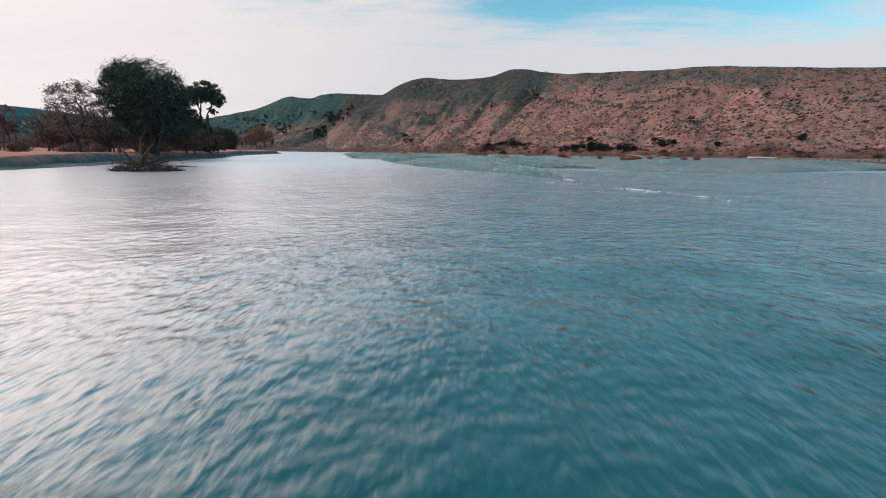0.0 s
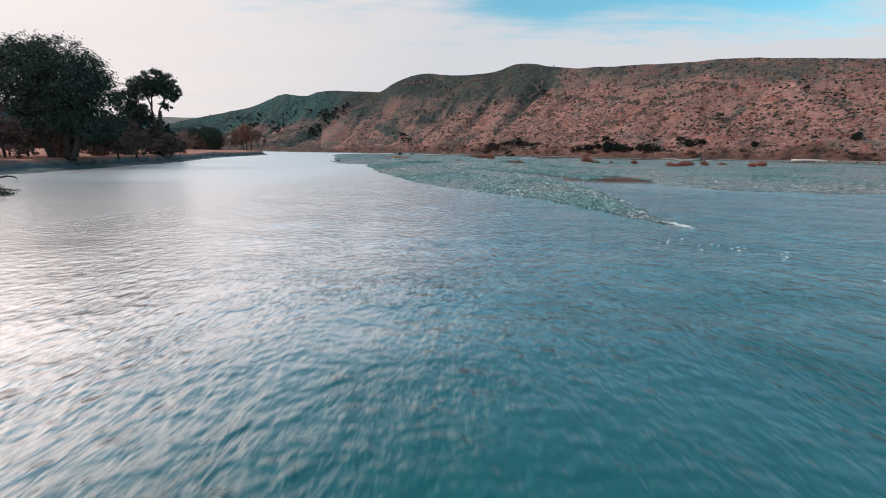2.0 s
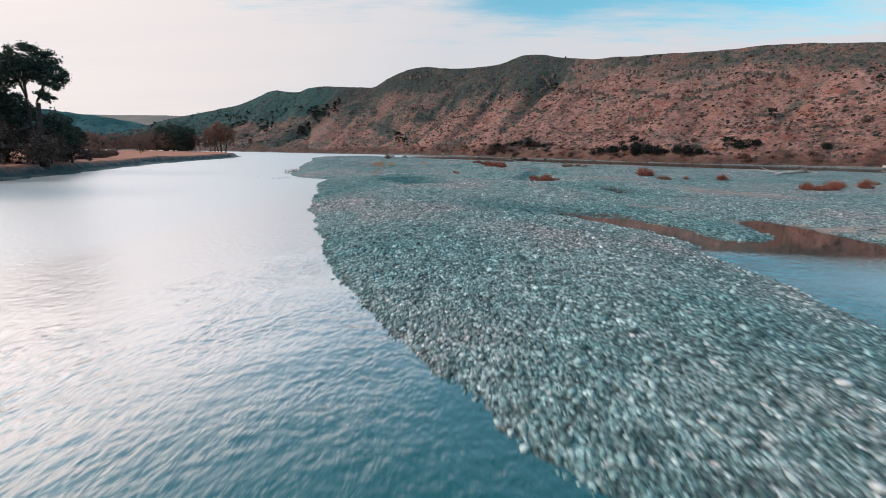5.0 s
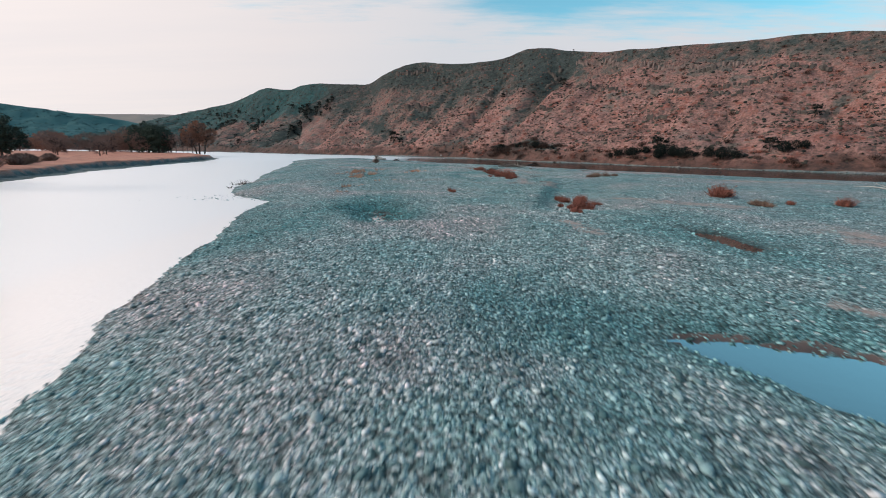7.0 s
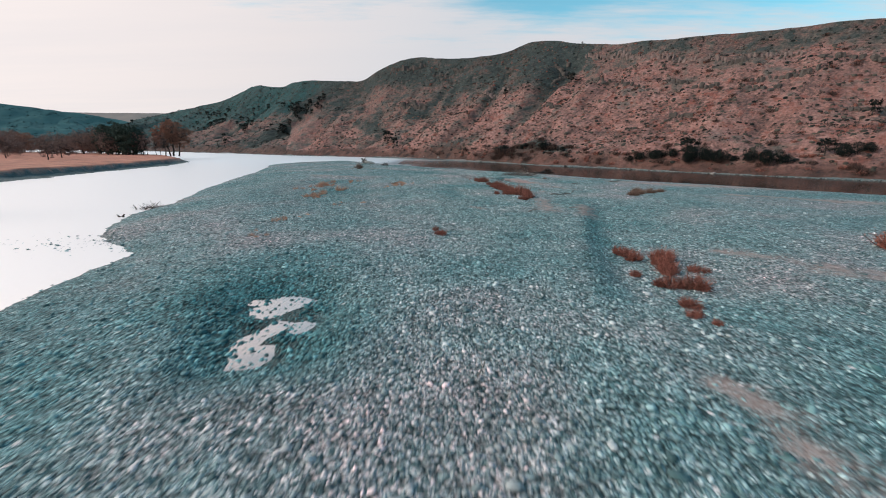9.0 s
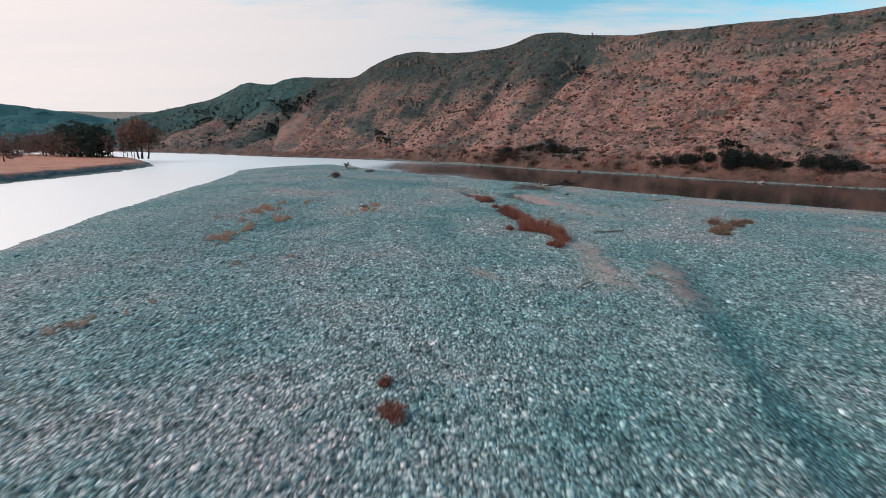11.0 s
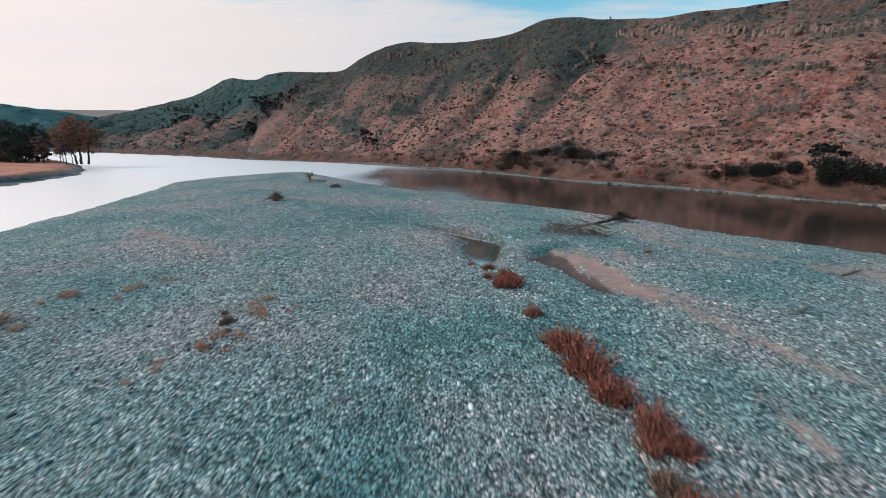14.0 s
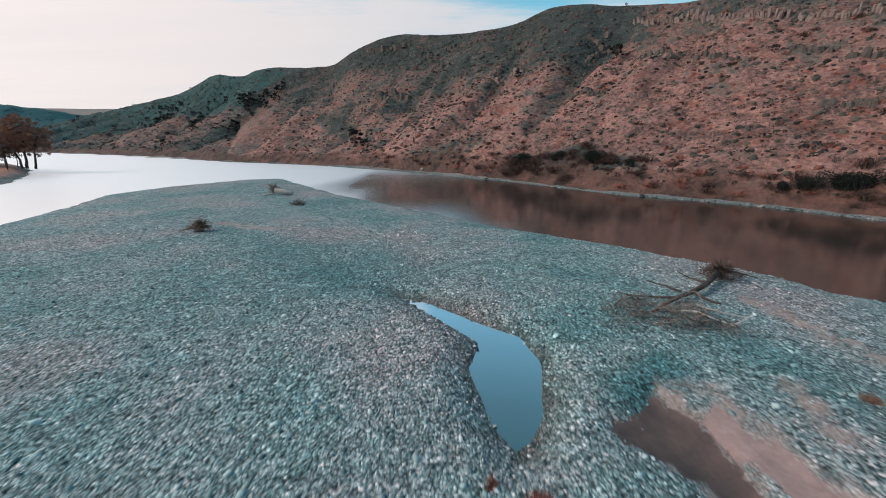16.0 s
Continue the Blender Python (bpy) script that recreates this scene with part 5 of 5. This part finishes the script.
kinds = [(M_RUST, "rust-red dried plant growing in the gravel"), (M_RUST, "rust-red dried plant growing in the gravel"), (M_TAN, "dry brown plant growing in the gravel"), (M_ORANGE, "faded orange wispy plant growing in the gravel")]
protos = [red_plant(1.0, h, m, l, *((70, 170) if k == 3 else (210, 640))) for k, ((m, l), h) in enumerate(zip(kinds, (0.55, 0.75, 0.5, 0.6)))]
RED = [(8.1, 106.6, 0.8), (8.4, 103.7, 0.7), (9.0, 101.6, 1.3), (9.1, 100.4, 1.5), (9.3, 99.1, 1.3), (9.7, 98, 1.0), (10.0, 97.4, 0.9), (9.3, 95.5, 1.2), (9.5, 94.9, 1.3), (10.0, 94.5, 1.3), (10.3, 93.8, 1.3), (10.4, 93.0, 1.0), (10.5, 92.4, 0.9), (9.9, 91.2, 0.8),
       (8.2, 95.4, 0.6), (8.0, 107.2, 0.9), (7.7, 106.4, 0.8), (8.3, 107.3, 0.6), (7.5, 108.8, 0.6), (7.3, 107.5, 0.5), (8.1, 108, 0.4), (6.7, 109.3, 0.3),
       (-9.6, 103, 1.1), (-9.0, 102.2, 0.8), (-9.6, 101.1, 0.8), (-9.3, 105.4, 0.7), (-7.3, 106, 0.6), (-1.2, 103.8, 0.7), (-1.5, 102, 0.7), (-1.4, 105, 0.5), (-1.6, 101.2, 0.45), (-2.2, 100.1, 0.4), (-7.2, 92.5, 0.9), (-7.7, 93.7, 0.7), (-6.7, 91.8, 0.5), (-2.6, 89.4, 0.3), (-9.2, 98.4, 0.5), (-11.2, 99.4, 0.5),
       (11.3, 76.1, 0.9), (11.4, 75.5, 0.7), (10.4, 73.4, 0.5), (12.3, 75.2, 1.1), (11.8, 73.8, 1.0), (11.0, 72.1, 0.8), (12.8, 73.8, 0.6), (11.7, 71.9, 0.9), (10.4, 70, 0.7), (9.9, 69.1, 0.5), (10.1, 68.5, 0.3), (12.1, 74.5, 0.8), (3.2, 78.7, 0.6), (3.0, 79.6, 0.4), (-5.9, 82.4, 0.6), (-5.9, 78.3, 0.4), (-6.8, 107.3, 0.45), (0.1, 104.3, 0.35), (-4.4, 88, 0.35), (-5.0, 84, 0.3),
       (22.6, 75.8, 1.8), (28.2, 72, 1.1), (25, 72.4, 0.6), (28.2, 63, 1.0), (28.9, 62.4, 0.9), (29.8, 62.6, 1.2), (31, 63.5, 1.1), (32.4, 63, 0.9), (-6.8, 98.6, 1.0), (-7.4, 95.5, 0.9), (36, 60, 1.0), (41, 65, 1.2)]
BROWN = [(22.5, 71.5, 1.1), (19.7, 93.9, 0.9), (22.6, 96.8, 1.0), (24.3, 98, 0.9), (21.7, 97.3, 1.0), (21.1, 95.5, 1.1), (20.3, 95.2, 0.6), (11.5, 72.0, 0.7), (9.2, 96.4, 0.9), (8.6, 101.9, 0.8), (-1.8, 103, 0.5), (16.5, 111.8, 0.5), (38, 68, 1.0)]
used = [0, 0, 0, 0]
for k, (x, y, s) in enumerate(RED + BROWN):
    s = s * 0.88
    for c in range(4 if x < 2 else 3 if s > 0.7 else 2):
        j = 2 if k >= len(RED) else 3 if x < 2 else (k + c) % 2
        px, py, ps = x + rng.normal(0, 0.24 * s + 0.25 * (x < 2)) * (c > 0), y + rng.normal(0, 0.3 * s + 0.3 * (x < 2)) * (c > 0), s * (1.0, 0.72, 0.6, 0.8)[c]
        m = pose(px, py, ground_z(px, py) - 0.01, 0, 0, rng.uniform(0, 360)) @ Matrix.Diagonal((ps, ps, ps * rng.uniform(1.0, 1.45), 1))
        if used[j]:
            copy_thing(protos[j], m)
        else:
            protos[j].matrix_basis = pose(px, py, ground_z(px, py) - 0.01)
            used[j] = 1

# ---- driftwood ----


def root_wad(sh, c, r, n, thin=0.05):
    for _ in range(n):
        d = rng.normal(0, 1, 3)
        d /= np.linalg.norm(d)
        sh.limb(np.asarray(c) + d * r * 0.1, np.asarray(c) + d * r * rng.uniform(0.55, 1.15) * np.array([1, 1, 0.85]), thin * rng.uniform(0.6, 1.4), 0.012, 0.25, 5, 4)


def brush_pile(sh, c, w, d, h, n):
    th, k = rng.uniform(0, 2 * math.pi, n), np.sqrt(rng.uniform(0, 1, n))
    base = np.stack([c[0] + np.cos(th) * k * w / 2, c[1] + np.sin(th) * k * d / 2, c[2] + h * (1 - k ** 1.5) * rng.uniform(0, 0.8, n)], -1)
    way = rng.normal(0, 1, (n, 3)) * (0.30, 0.30, 0.22)
    way[:, 2] = np.abs(way[:, 2])
    sh.blades(base, base + way, 0.008)


g0 = ground_z(16, 118)
log = thing("driftwood_log", (16.2, 118.9, g0), "grey driftwood log with a dark root wad and brush", "driftwood")
sh = Shape()
sh.tube([(-2.4, -1.8, 0.12), (-1.2, -0.9, 0.20), (0.0, -0.2, 0.24), (1.2, 0.7, 0.26), (2.7, 2.2, 0.28)], [0.06, 0.08, 0.10, 0.12, 0.15], 9)
sh.limb((-1.0, -0.8, 0.25), (-3.2, -0.3, 0.25), 0.06, 0.02)
sh.limb((0.0, -0.2, 0.3), (0.8, -0.9, 0.05), 0.07, 0.04)
sh.limb((-0.6, -0.5, 0.4), (-1.5, 0.6, 0.5), 0.06, 0.02)
sh.limb((0.9, 0.4, 0.5), (0.2, 1.4, 0.7), 0.06, 0.015)
sh.part("trunk", M_ROOT, log, smooth=True)
sh = Shape()
root_wad(sh, (3.1, 2.6, 0.34), 0.72, 110, 0.05)
brush_pile(sh, (3.2, 2.6, 0.0), 1.7, 1.4, 0.7, 380)
sh.limb((3.0, 2.6, 0.6), (2.7, 2.8, 1.5), 0.035, 0.01, 0.3)
sh.limb((3.3, 2.7, 0.6), (3.7, 3.0, 1.4), 0.03, 0.01, 0.3)
sh.limb((3.3, 2.5, 0.4), (4.6, 2.1, 0.1), 0.05, 0.02, 0.1)
sh.part("root_wad", M_ROOT, log, "dark tangled root wad")
sh = Shape()
for bx, by, bw, bd, bh, bn in ((-3.5, -1.9, 2.0, 1.5, 0.8, 420), (-2.1, -2.9, 2.6, 1.3, 0.9, 560), (-1.2, -2.0, 1.7, 1.3, 0.8, 380), (-2.7, -1.0, 1.6, 1.0, 0.6, 260), (-0.6, -3.3, 1.4, 0.8, 0.4, 160), (-4.3, -2.9, 1.2, 0.8, 0.4, 120)):
    brush_pile(sh, (bx, by, 0.0), 0.8 * bw, 0.8 * bd, 1.25 * bh, bn // 2)
for _ in range(40):
    a = np.array([rng.normal(-2.2, 1.0), rng.normal(-2.1, 0.7), rng.uniform(0.05, 0.5)])
    sh.limb(a, a + rng.normal(0, 0.7, 3) * (1, 0.8, 0.4) + (0, 0, 0.15), 0.022, 0.006, 0.2, 5, 4)
sh.part("brushwood", M_TWIG, log, "heap of fine dry twigs")
sh = Shape()
for a, b in (((-1.6, -2.2, 0.3), (-0.2, -3.1, 0.15)), ((-1.0, -2.0, 0.5), (0.4, -2.6, 0.25)), ((-0.3, -3.0, 0.15), (0.6, -2.7, 0.35))):
    sh.limb(a, b, 0.045, 0.025, 0.2)
sh.part("branch", M_DRIFT_PALE, log, "bleached bare branches")


def snag(place, label, parts, name="driftwood_snag"):
    ob = thing(name, (*place, ground_z(*place)), label, "driftwood")
    for pname, mat, fn in parts:
        s = Shape()
        fn(s)
        s.part(pname, mat, ob, smooth=pname != "brushwood")
    return ob


snag((-11.5, 131.3), "upright brushy driftwood stump on the gravel", [("trunk", M_DRIFT, lambda s: (s.limb((-0.1, 0, -0.1), (-0.15, 0.1, 0.8), 0.28, 0.16, 0.05, 5, 8), s.limb((0.3, 0, 0.05), (-1.2, -0.4, 0.1), 0.12, 0.04))),
                                                                 ("root_wad", M_ROOT, lambda s: root_wad(s, (0.25, 0, 0.4), 0.62, 40, 0.05)), ("brushwood", M_TAN, lambda s: brush_pile(s, (0, 0, 0.2), 1.3, 1.0, 1.2, 300))])
snag((-14.3, 152.6), "driftwood root wad with a short pale log", [("trunk", M_DRIFT_PALE, lambda s: (s.tube([(-0.2, 0, 0.6), (0.9, -0.1, 0.42), (2.0, -0.3, 0.3)], [0.34, 0.28, 0.2], 8), s.limb((-0.3, 0, 0.3), (-2.0, -0.9, 0.05), 0.12, 0.04))),
                                                               ("root_wad", M_DRIFT, lambda s: root_wad(s, (-0.3, 0.1, 0.75), 1.0, 50, 0.07))])
snag((-8.6, 143.5), "small heap of dark drift twigs on the gravel", [("brushwood", M_ROOT, lambda s: brush_pile(s, (0, 0, 0), 1.3, 0.9, 0.6, 260)), ("branch", M_DRIFT, lambda s: s.limb((0, 0, 0.1), (0.5, 0.1, 0.5), 0.08, 0.04))])
forked = snag((39.5, 78.3), "long forked bleached log lying on the gravel bar", [("trunk", M_DRIFT_PALE, lambda s: (s.tube([(-2.6, -1.4, 0.15), (-0.8, -0.2, 0.28), (1.2, 0.3, 0.36), (3.2, 0.8, 0.5)], [0.11, 0.18, 0.22, 0.28], 8), s.limb((-1.2, -0.5, 0.25), (-4.6, 1.6, 0.75), 0.12, 0.03), s.limb((-1.0, -0.4, 0.3), (-3.0, 1.0, 1.0), 0.09, 0.02), s.limb((3.2, 0.8, 0.4), (6.0, 0.3, 0.1), 0.10, 0.04))),
                                                                       ("root_wad", M_DRIFT, lambda s: root_wad(s, (3.4, 0.9, 0.55), 0.75, 36, 0.06))])
forked.scale = (0.75, 0.75, 0.75)
snag((-19.3, 89.6), "dark drift branches caught on the shore", [("branch", M_ROOT, lambda s: (s.limb((-0.5, 0, 0.0), (0.9, 0.4, 0.22), 0.10, 0.05), s.limb((-0.6, 0, 0.0), (-0.75, -0.1, 0.5), 0.06, 0.02), s.limb((0.2, 0.2, 0.1), (1.1, 0.6, 0.1), 0.07, 0.03))),
                                                             ("brushwood", M_ROOT, lambda s: brush_pile(s, (0.5, 0.3, 0.05), 1.8, 1.0, 0.6, 300))])
snag((-18.6, 86.4), "small dark drift stub at the waterline", [("branch", M_ROOT, lambda s: (s.limb((-0.2, 0, -0.1), (0.25, 0, 0.35), 0.12, 0.06), s.limb((0, 0, 0.1), (-0.35, 0.1, 0.3), 0.07, 0.03)))])
river_snag = thing("driftwood_snag", (-24.7, 33.9, -0.3), "dark stranded tree with spreading branches in the river", "driftwood")
sh = Shape()
for a, b, r in (((0, 0, 0.3), (0.3, 0, 1.6), 0.3), ((0.1, 0, 0.8), (-1.5, 0.2, 2.2), 0.16), ((0.2, 0, 1.2), (1.3, 0, 2.5), 0.16), ((0.2, 0, 1.3), (0.1, 0.3, 2.8), 0.14), ((-0.2, 0, 0.6), (-1.9, -0.3, 1.0), 0.12), ((0.3, 0, 1), (1.7, 0.4, 1.5), 0.12)):
    p = sh.limb(a, b, r, r * 0.35, 0.12, 6, 7)
    for _ in range(8):
        q = p[rng.integers(2, 6)]
        sh.limb(q, q + rng.normal(0, 0.5, 3) + (0, 0, 0.35), 0.035, 0.008, 0.15, 4, 3)
sh.part("trunk", M_ROOT, river_snag, smooth=True)
sh = Shape()
brush_pile(sh, (0.4, 0, 0.25), 5.6, 3.0, 1.5, 2600)
for _ in range(45):
    a = np.array([rng.normal(0.2, 1.2), rng.normal(0, 0.7), rng.uniform(0.2, 0.9)])
    sh.limb(a, a + rng.normal(0, 0.8, 3) * (1, 0.6, 0.45), rng.uniform(0.04, 0.09), 0.015, 0.2, 5, 5)
sh.part("brushwood", M_ROOT, river_snag)
sh = Shape()
for k in range(10):
    a = np.array([rng.uniform(-2, 2.2), rng.uniform(-1.1, 0.4), rng.uniform(0.35, 0.6)])
    sh.limb(a, a + (rng.uniform(-1.2, 1.2), rng.uniform(-0.4, 0.4), rng.uniform(-0.1, 0.25)), 0.05, 0.02, 0.1)
sh.part("branch", M_DRIFT_PALE, river_snag, "bleached broken branches")


def stick(x, y, length, turn, r=0.05, mat=M_DRIFT):
    s = Shape()
    s.limb((-length / 2, 0, 0.06), (length / 2, 0, 0.10), r, r * 0.5, 0.06, 6, 6)
    s.limb((length * 0.15, 0, 0.08), (length * 0.42, length * 0.14, 0.2), r * 0.6, r * 0.25, 0.06, 4, 5)
    o = mesh_object("drift_stick", np.concatenate(s.v), s.f, mat, smooth=True)
    o.matrix_basis = pose(x, y, ground_z(x, y), 0, 0, turn)
    return tagged(o, "weathered drift stick lying on the cobbles", "driftwood", "drift sticks on the bar")


for x, y, L, turn, r in ((13.6, 94.2, 1.9, 12, 0.06), (15.3, 96.3, 0.9, 60, 0.05), (24.2, 108.3, 1.6, 20, 0.07), (12.4, 86, 1.6, -62, 0.04), (9.3, 85.6, 1.0, 40, 0.04), (18, 103.8, 1.2, 25, 0.05), (4.1, 66.4, 0.5, 70, 0.02), (17.2, 58.6, 0.8, -30, 0.03), (14, 52.2, 0.9, 10, 0.03)):
    stick(x, y, L, turn, r)
s = Shape()
s.tube([(-3.4, 0.6, 0.35), (-1, 0.1, 0.4), (1.5, -0.2, 0.36), (3.8, -0.9, 0.3)], [0.26, 0.24, 0.2, 0.14], 8)
o = mesh_object("driftwood_log", np.concatenate(s.v), s.f, M_DRIFT_PALE, smooth=True)
o.matrix_basis = pose(83, 104.5, ground_z(83, 104.5), 0, 0, -12)
tagged(o, "long bleached log stranded on the far bank", "driftwood")

# ---- white water over the riffle ----
sh = Shape()
for ax, ay, bx, by, wide, n, big in ((9.6, 21.0, 10.6, 18.6, 0.25, 60, 0.026), (10.6, 18.6, 11.6, 16.8, 0.25, 30, 0.018), (8.6, 27.5, 8.75, 26.5, 0.07, 40, 0.030), (8.3, 27.9, 8.55, 27.3, 0.06, 16, 0.02),
                                     (6.2, 24.6, 9.0, 23.0, 0.4, 18, 0.016), (11.4, 16.6, 13.2, 14.4, 0.4, 16, 0.016)):
    for t in rng.uniform(0, 1, n):
        c = np.array([ax + (bx - ax) * t + rng.normal(0, wide), ay + (by - ay) * t + rng.normal(0, wide * 0.6), 0.018])
        k = 7
        th = np.arange(k) * 2 * math.pi / k
        r = big * rng.uniform(0.4, 1.5) * rng.uniform(0.5, 1.4, k)
        v = np.concatenate([[c + (0, 0, 0.010)], c + np.stack([np.cos(th) * r * 2.6, np.sin(th) * r * 0.9, np.full(k, -0.018)], -1)])
        sh.add(v, [(0, 1 + j, 1 + (j + 1) % k) for j in range(k)])
tagged(sh.part("foam", M_FOAM, None), "white foam breaking over a riffle", "foam", kind="stuff")

# ---- cobbles on the bar, last ----
ICO = np.array([(0, 1, 1.618), (0, -1, 1.618), (0, 1, -1.618), (0, -1, -1.618), (1, 1.618, 0), (-1, 1.618, 0), (1, -1.618, 0), (-1, -1.618, 0), (1.618, 0, 1), (-1.618, 0, 1), (1.618, 0, -1), (-1.618, 0, -1)]) / 1.902
ICO_F = np.array([(0, 1, 8), (0, 8, 4), (0, 4, 5), (0, 5, 9), (0, 9, 1), (1, 6, 8), (8, 6, 10), (8, 10, 4), (4, 10, 2), (4, 2, 5), (5, 2, 11), (5, 11, 9), (9, 11, 7), (9, 7, 1), (1, 7, 6), (3, 6, 7), (3, 7, 11), (3, 11, 2), (3, 2, 10), (3, 10, 6)])


def path_x(y):
    return 0.2 + 0.052 * y


def scatter(n, sigma):
    """Places on the bar's gravel about the flight line, thinned on sand and in the pools."""
    sy = rng.uniform(26.5, 134, n)
    sx = path_x(sy) + rng.normal(0, 1, n) * (sigma + 0.045 * sy)
    sz, sdb, _, _ = height(sx, sy)
    ok = sdb > np.where(rng.uniform(0, 1, n) < 0.35, -0.5, 0.0)
    cover = np.zeros(n)
    for a, b, r in SAND:
        cover = np.maximum(cover, capsule(sx, sy, a, b, r * 1.2))
    ok &= rng.uniform(0, 1, n) > cover * 0.85
    for poly in (SILT_CUT, SAND_CUT):
        ok &= (inside_distance(sx, sy, poly) < rng.uniform(-0.15, 0.2, n)) | (rng.uniform(0, 1, n) < np.where(sy < 108, 0.16, 0.02))
    for poly in (POOL_BLUE, POOL_THIN):
        ok &= inside_distance(sx, sy, poly) < rng.uniform(-0.1, 0.25, n)
    ok &= (inside_distance(sx, sy, POOL_STONY) < 0.1) | (rng.uniform(0, 1, n) < 0.3)
    return sx[ok], sy[ok], sz[ok]


sx, sy, szz = scatter(44000, 4.4)
px, py = rng.uniform(-2.6, 0.4, 900), rng.uniform(66.4, 71.4, 900)
keep = inside_distance(px, py, POOL_STONY) < rng.normal(0.45, 0.35, 900)
px, py = px[keep], py[keep]
# stones awash off the spit on the western shore
qx, qy = rng.normal(-14.4, 1.9, 260), rng.normal(79.2, 1.1, 260)
px, py = np.concatenate([px, qx]), np.concatenate([py, qy])
sx, sy, szz = np.concatenate([sx, px]), np.concatenate([sy, py]), np.concatenate([szz, np.maximum(height(px, py)[0], np.where(px > -4, 0.338, -0.02))])
rad = np.clip(np.exp(rng.normal(math.log(0.036), 0.36, len(sx))), 0.024, 0.11)
lx, ly, lz = scatter(9000, 10.0)
sx, sy, szz = np.concatenate([sx, lx]), np.concatenate([sy, ly]), np.concatenate([szz, lz])
rad = np.concatenate([rad, np.clip(np.exp(rng.normal(math.log(0.052), 0.25, len(lx))), 0.04, 0.10)])
near = (sy > 40) & (sy < 47) & (np.abs(sx - path_x(sy) - 1) < 3.2)
pick = np.where(near)[0]
pick = pick[np.argsort(-rad[pick])][:300]
rest = np.ones(len(sx), bool)
rest[pick] = False


OCTA = np.array([(1, 0, 0), (0, 1, 0), (-1, 0, 0), (0, -1, 0), (0, 0, 1), (0, 0, -1)], float)
OCTA_F = np.array([(0, 1, 4), (1, 2, 4), (2, 3, 4), (3, 0, 4), (1, 0, 5), (2, 1, 5), (3, 2, 5), (0, 3, 5)])


def pebbles(x, y, z, r, base=ICO, base_f=ICO_F):
    n, m = len(x), len(base)
    v = base[None] * rng.uniform(0.78, 1.22, (n, m, 1))
    v = v * (r[:, None] * np.stack([rng.uniform(0.9, 1.5, n), rng.uniform(0.7, 1.05, n), rng.uniform(0.4, 0.75, n)], -1))[:, None, :]
    th = rng.uniform(0, 2 * math.pi, n)
    c, s = np.cos(th)[:, None], np.sin(th)[:, None]
    tilt = rng.normal(0, 0.25, (n, 1))
    vz = v[..., 2] + tilt * v[..., 0]
    out = np.stack([v[..., 0] * c - v[..., 1] * s + x[:, None], v[..., 0] * s + v[..., 1] * c + y[:, None], vz + z[:, None]], -1)
    f = base_f[None] + (np.arange(n) * m)[:, None, None]
    return out.reshape(-1, 3), f.reshape(-1, 3).astype(np.int32)


qx, qy, qz = scatter(84000, 4.4)
qr = np.clip(np.exp(rng.normal(math.log(0.029), 0.3, len(qx))), 0.017, 0.06)
v, f = pebbles(qx, qy, qz + 0.25 * qr, qr, OCTA, OCTA_F)
tagged(mesh_object("pebbles", v, f, M_COBBLE, gravel_bar, attrs={"teal_and_shade": np.repeat(teal_and_shade_at(qx, qy), len(OCTA))}), kind="stuff")
v, f = pebbles(sx[rest], sy[rest], szz[rest] + 0.22 * rad[rest], rad[rest])
tagged(mesh_object("cobbles", v, f, M_COBBLE, gravel_bar, attrs={"teal_and_shade": np.repeat(teal_and_shade_at(sx[rest], sy[rest]), len(ICO))}), kind="stuff")
protos = []
for k in range(8):
    v, f = pebbles(np.zeros(1), np.zeros(1), np.zeros(1), np.ones(1))
    me = bpy.data.meshes.new("cobble")
    me.from_pydata(v.tolist(), [], f.tolist())
    me.materials.append(M_COBBLE)
    protos.append(me)
for j, i in enumerate(pick):
    o = new("cobble", protos[j % 8])
    o.parent = gravel_bar
    o.matrix_basis = pose(sx[i], sy[i], szz[i] + 0.22 * rad[i], 0, 0, rng.uniform(0, 360)) @ Matrix.Diagonal((rad[i], rad[i], rad[i], 1))
rx, ry, rz, rr = SHORE_ROCKS
v, f = pebbles(rx, ry, rz + 0.1 * rr, rr)
tagged(mesh_object("shore_rocks", v, f, M_SHORE), "pale rocks lining the far waterline", "rocks", kind="stuff")
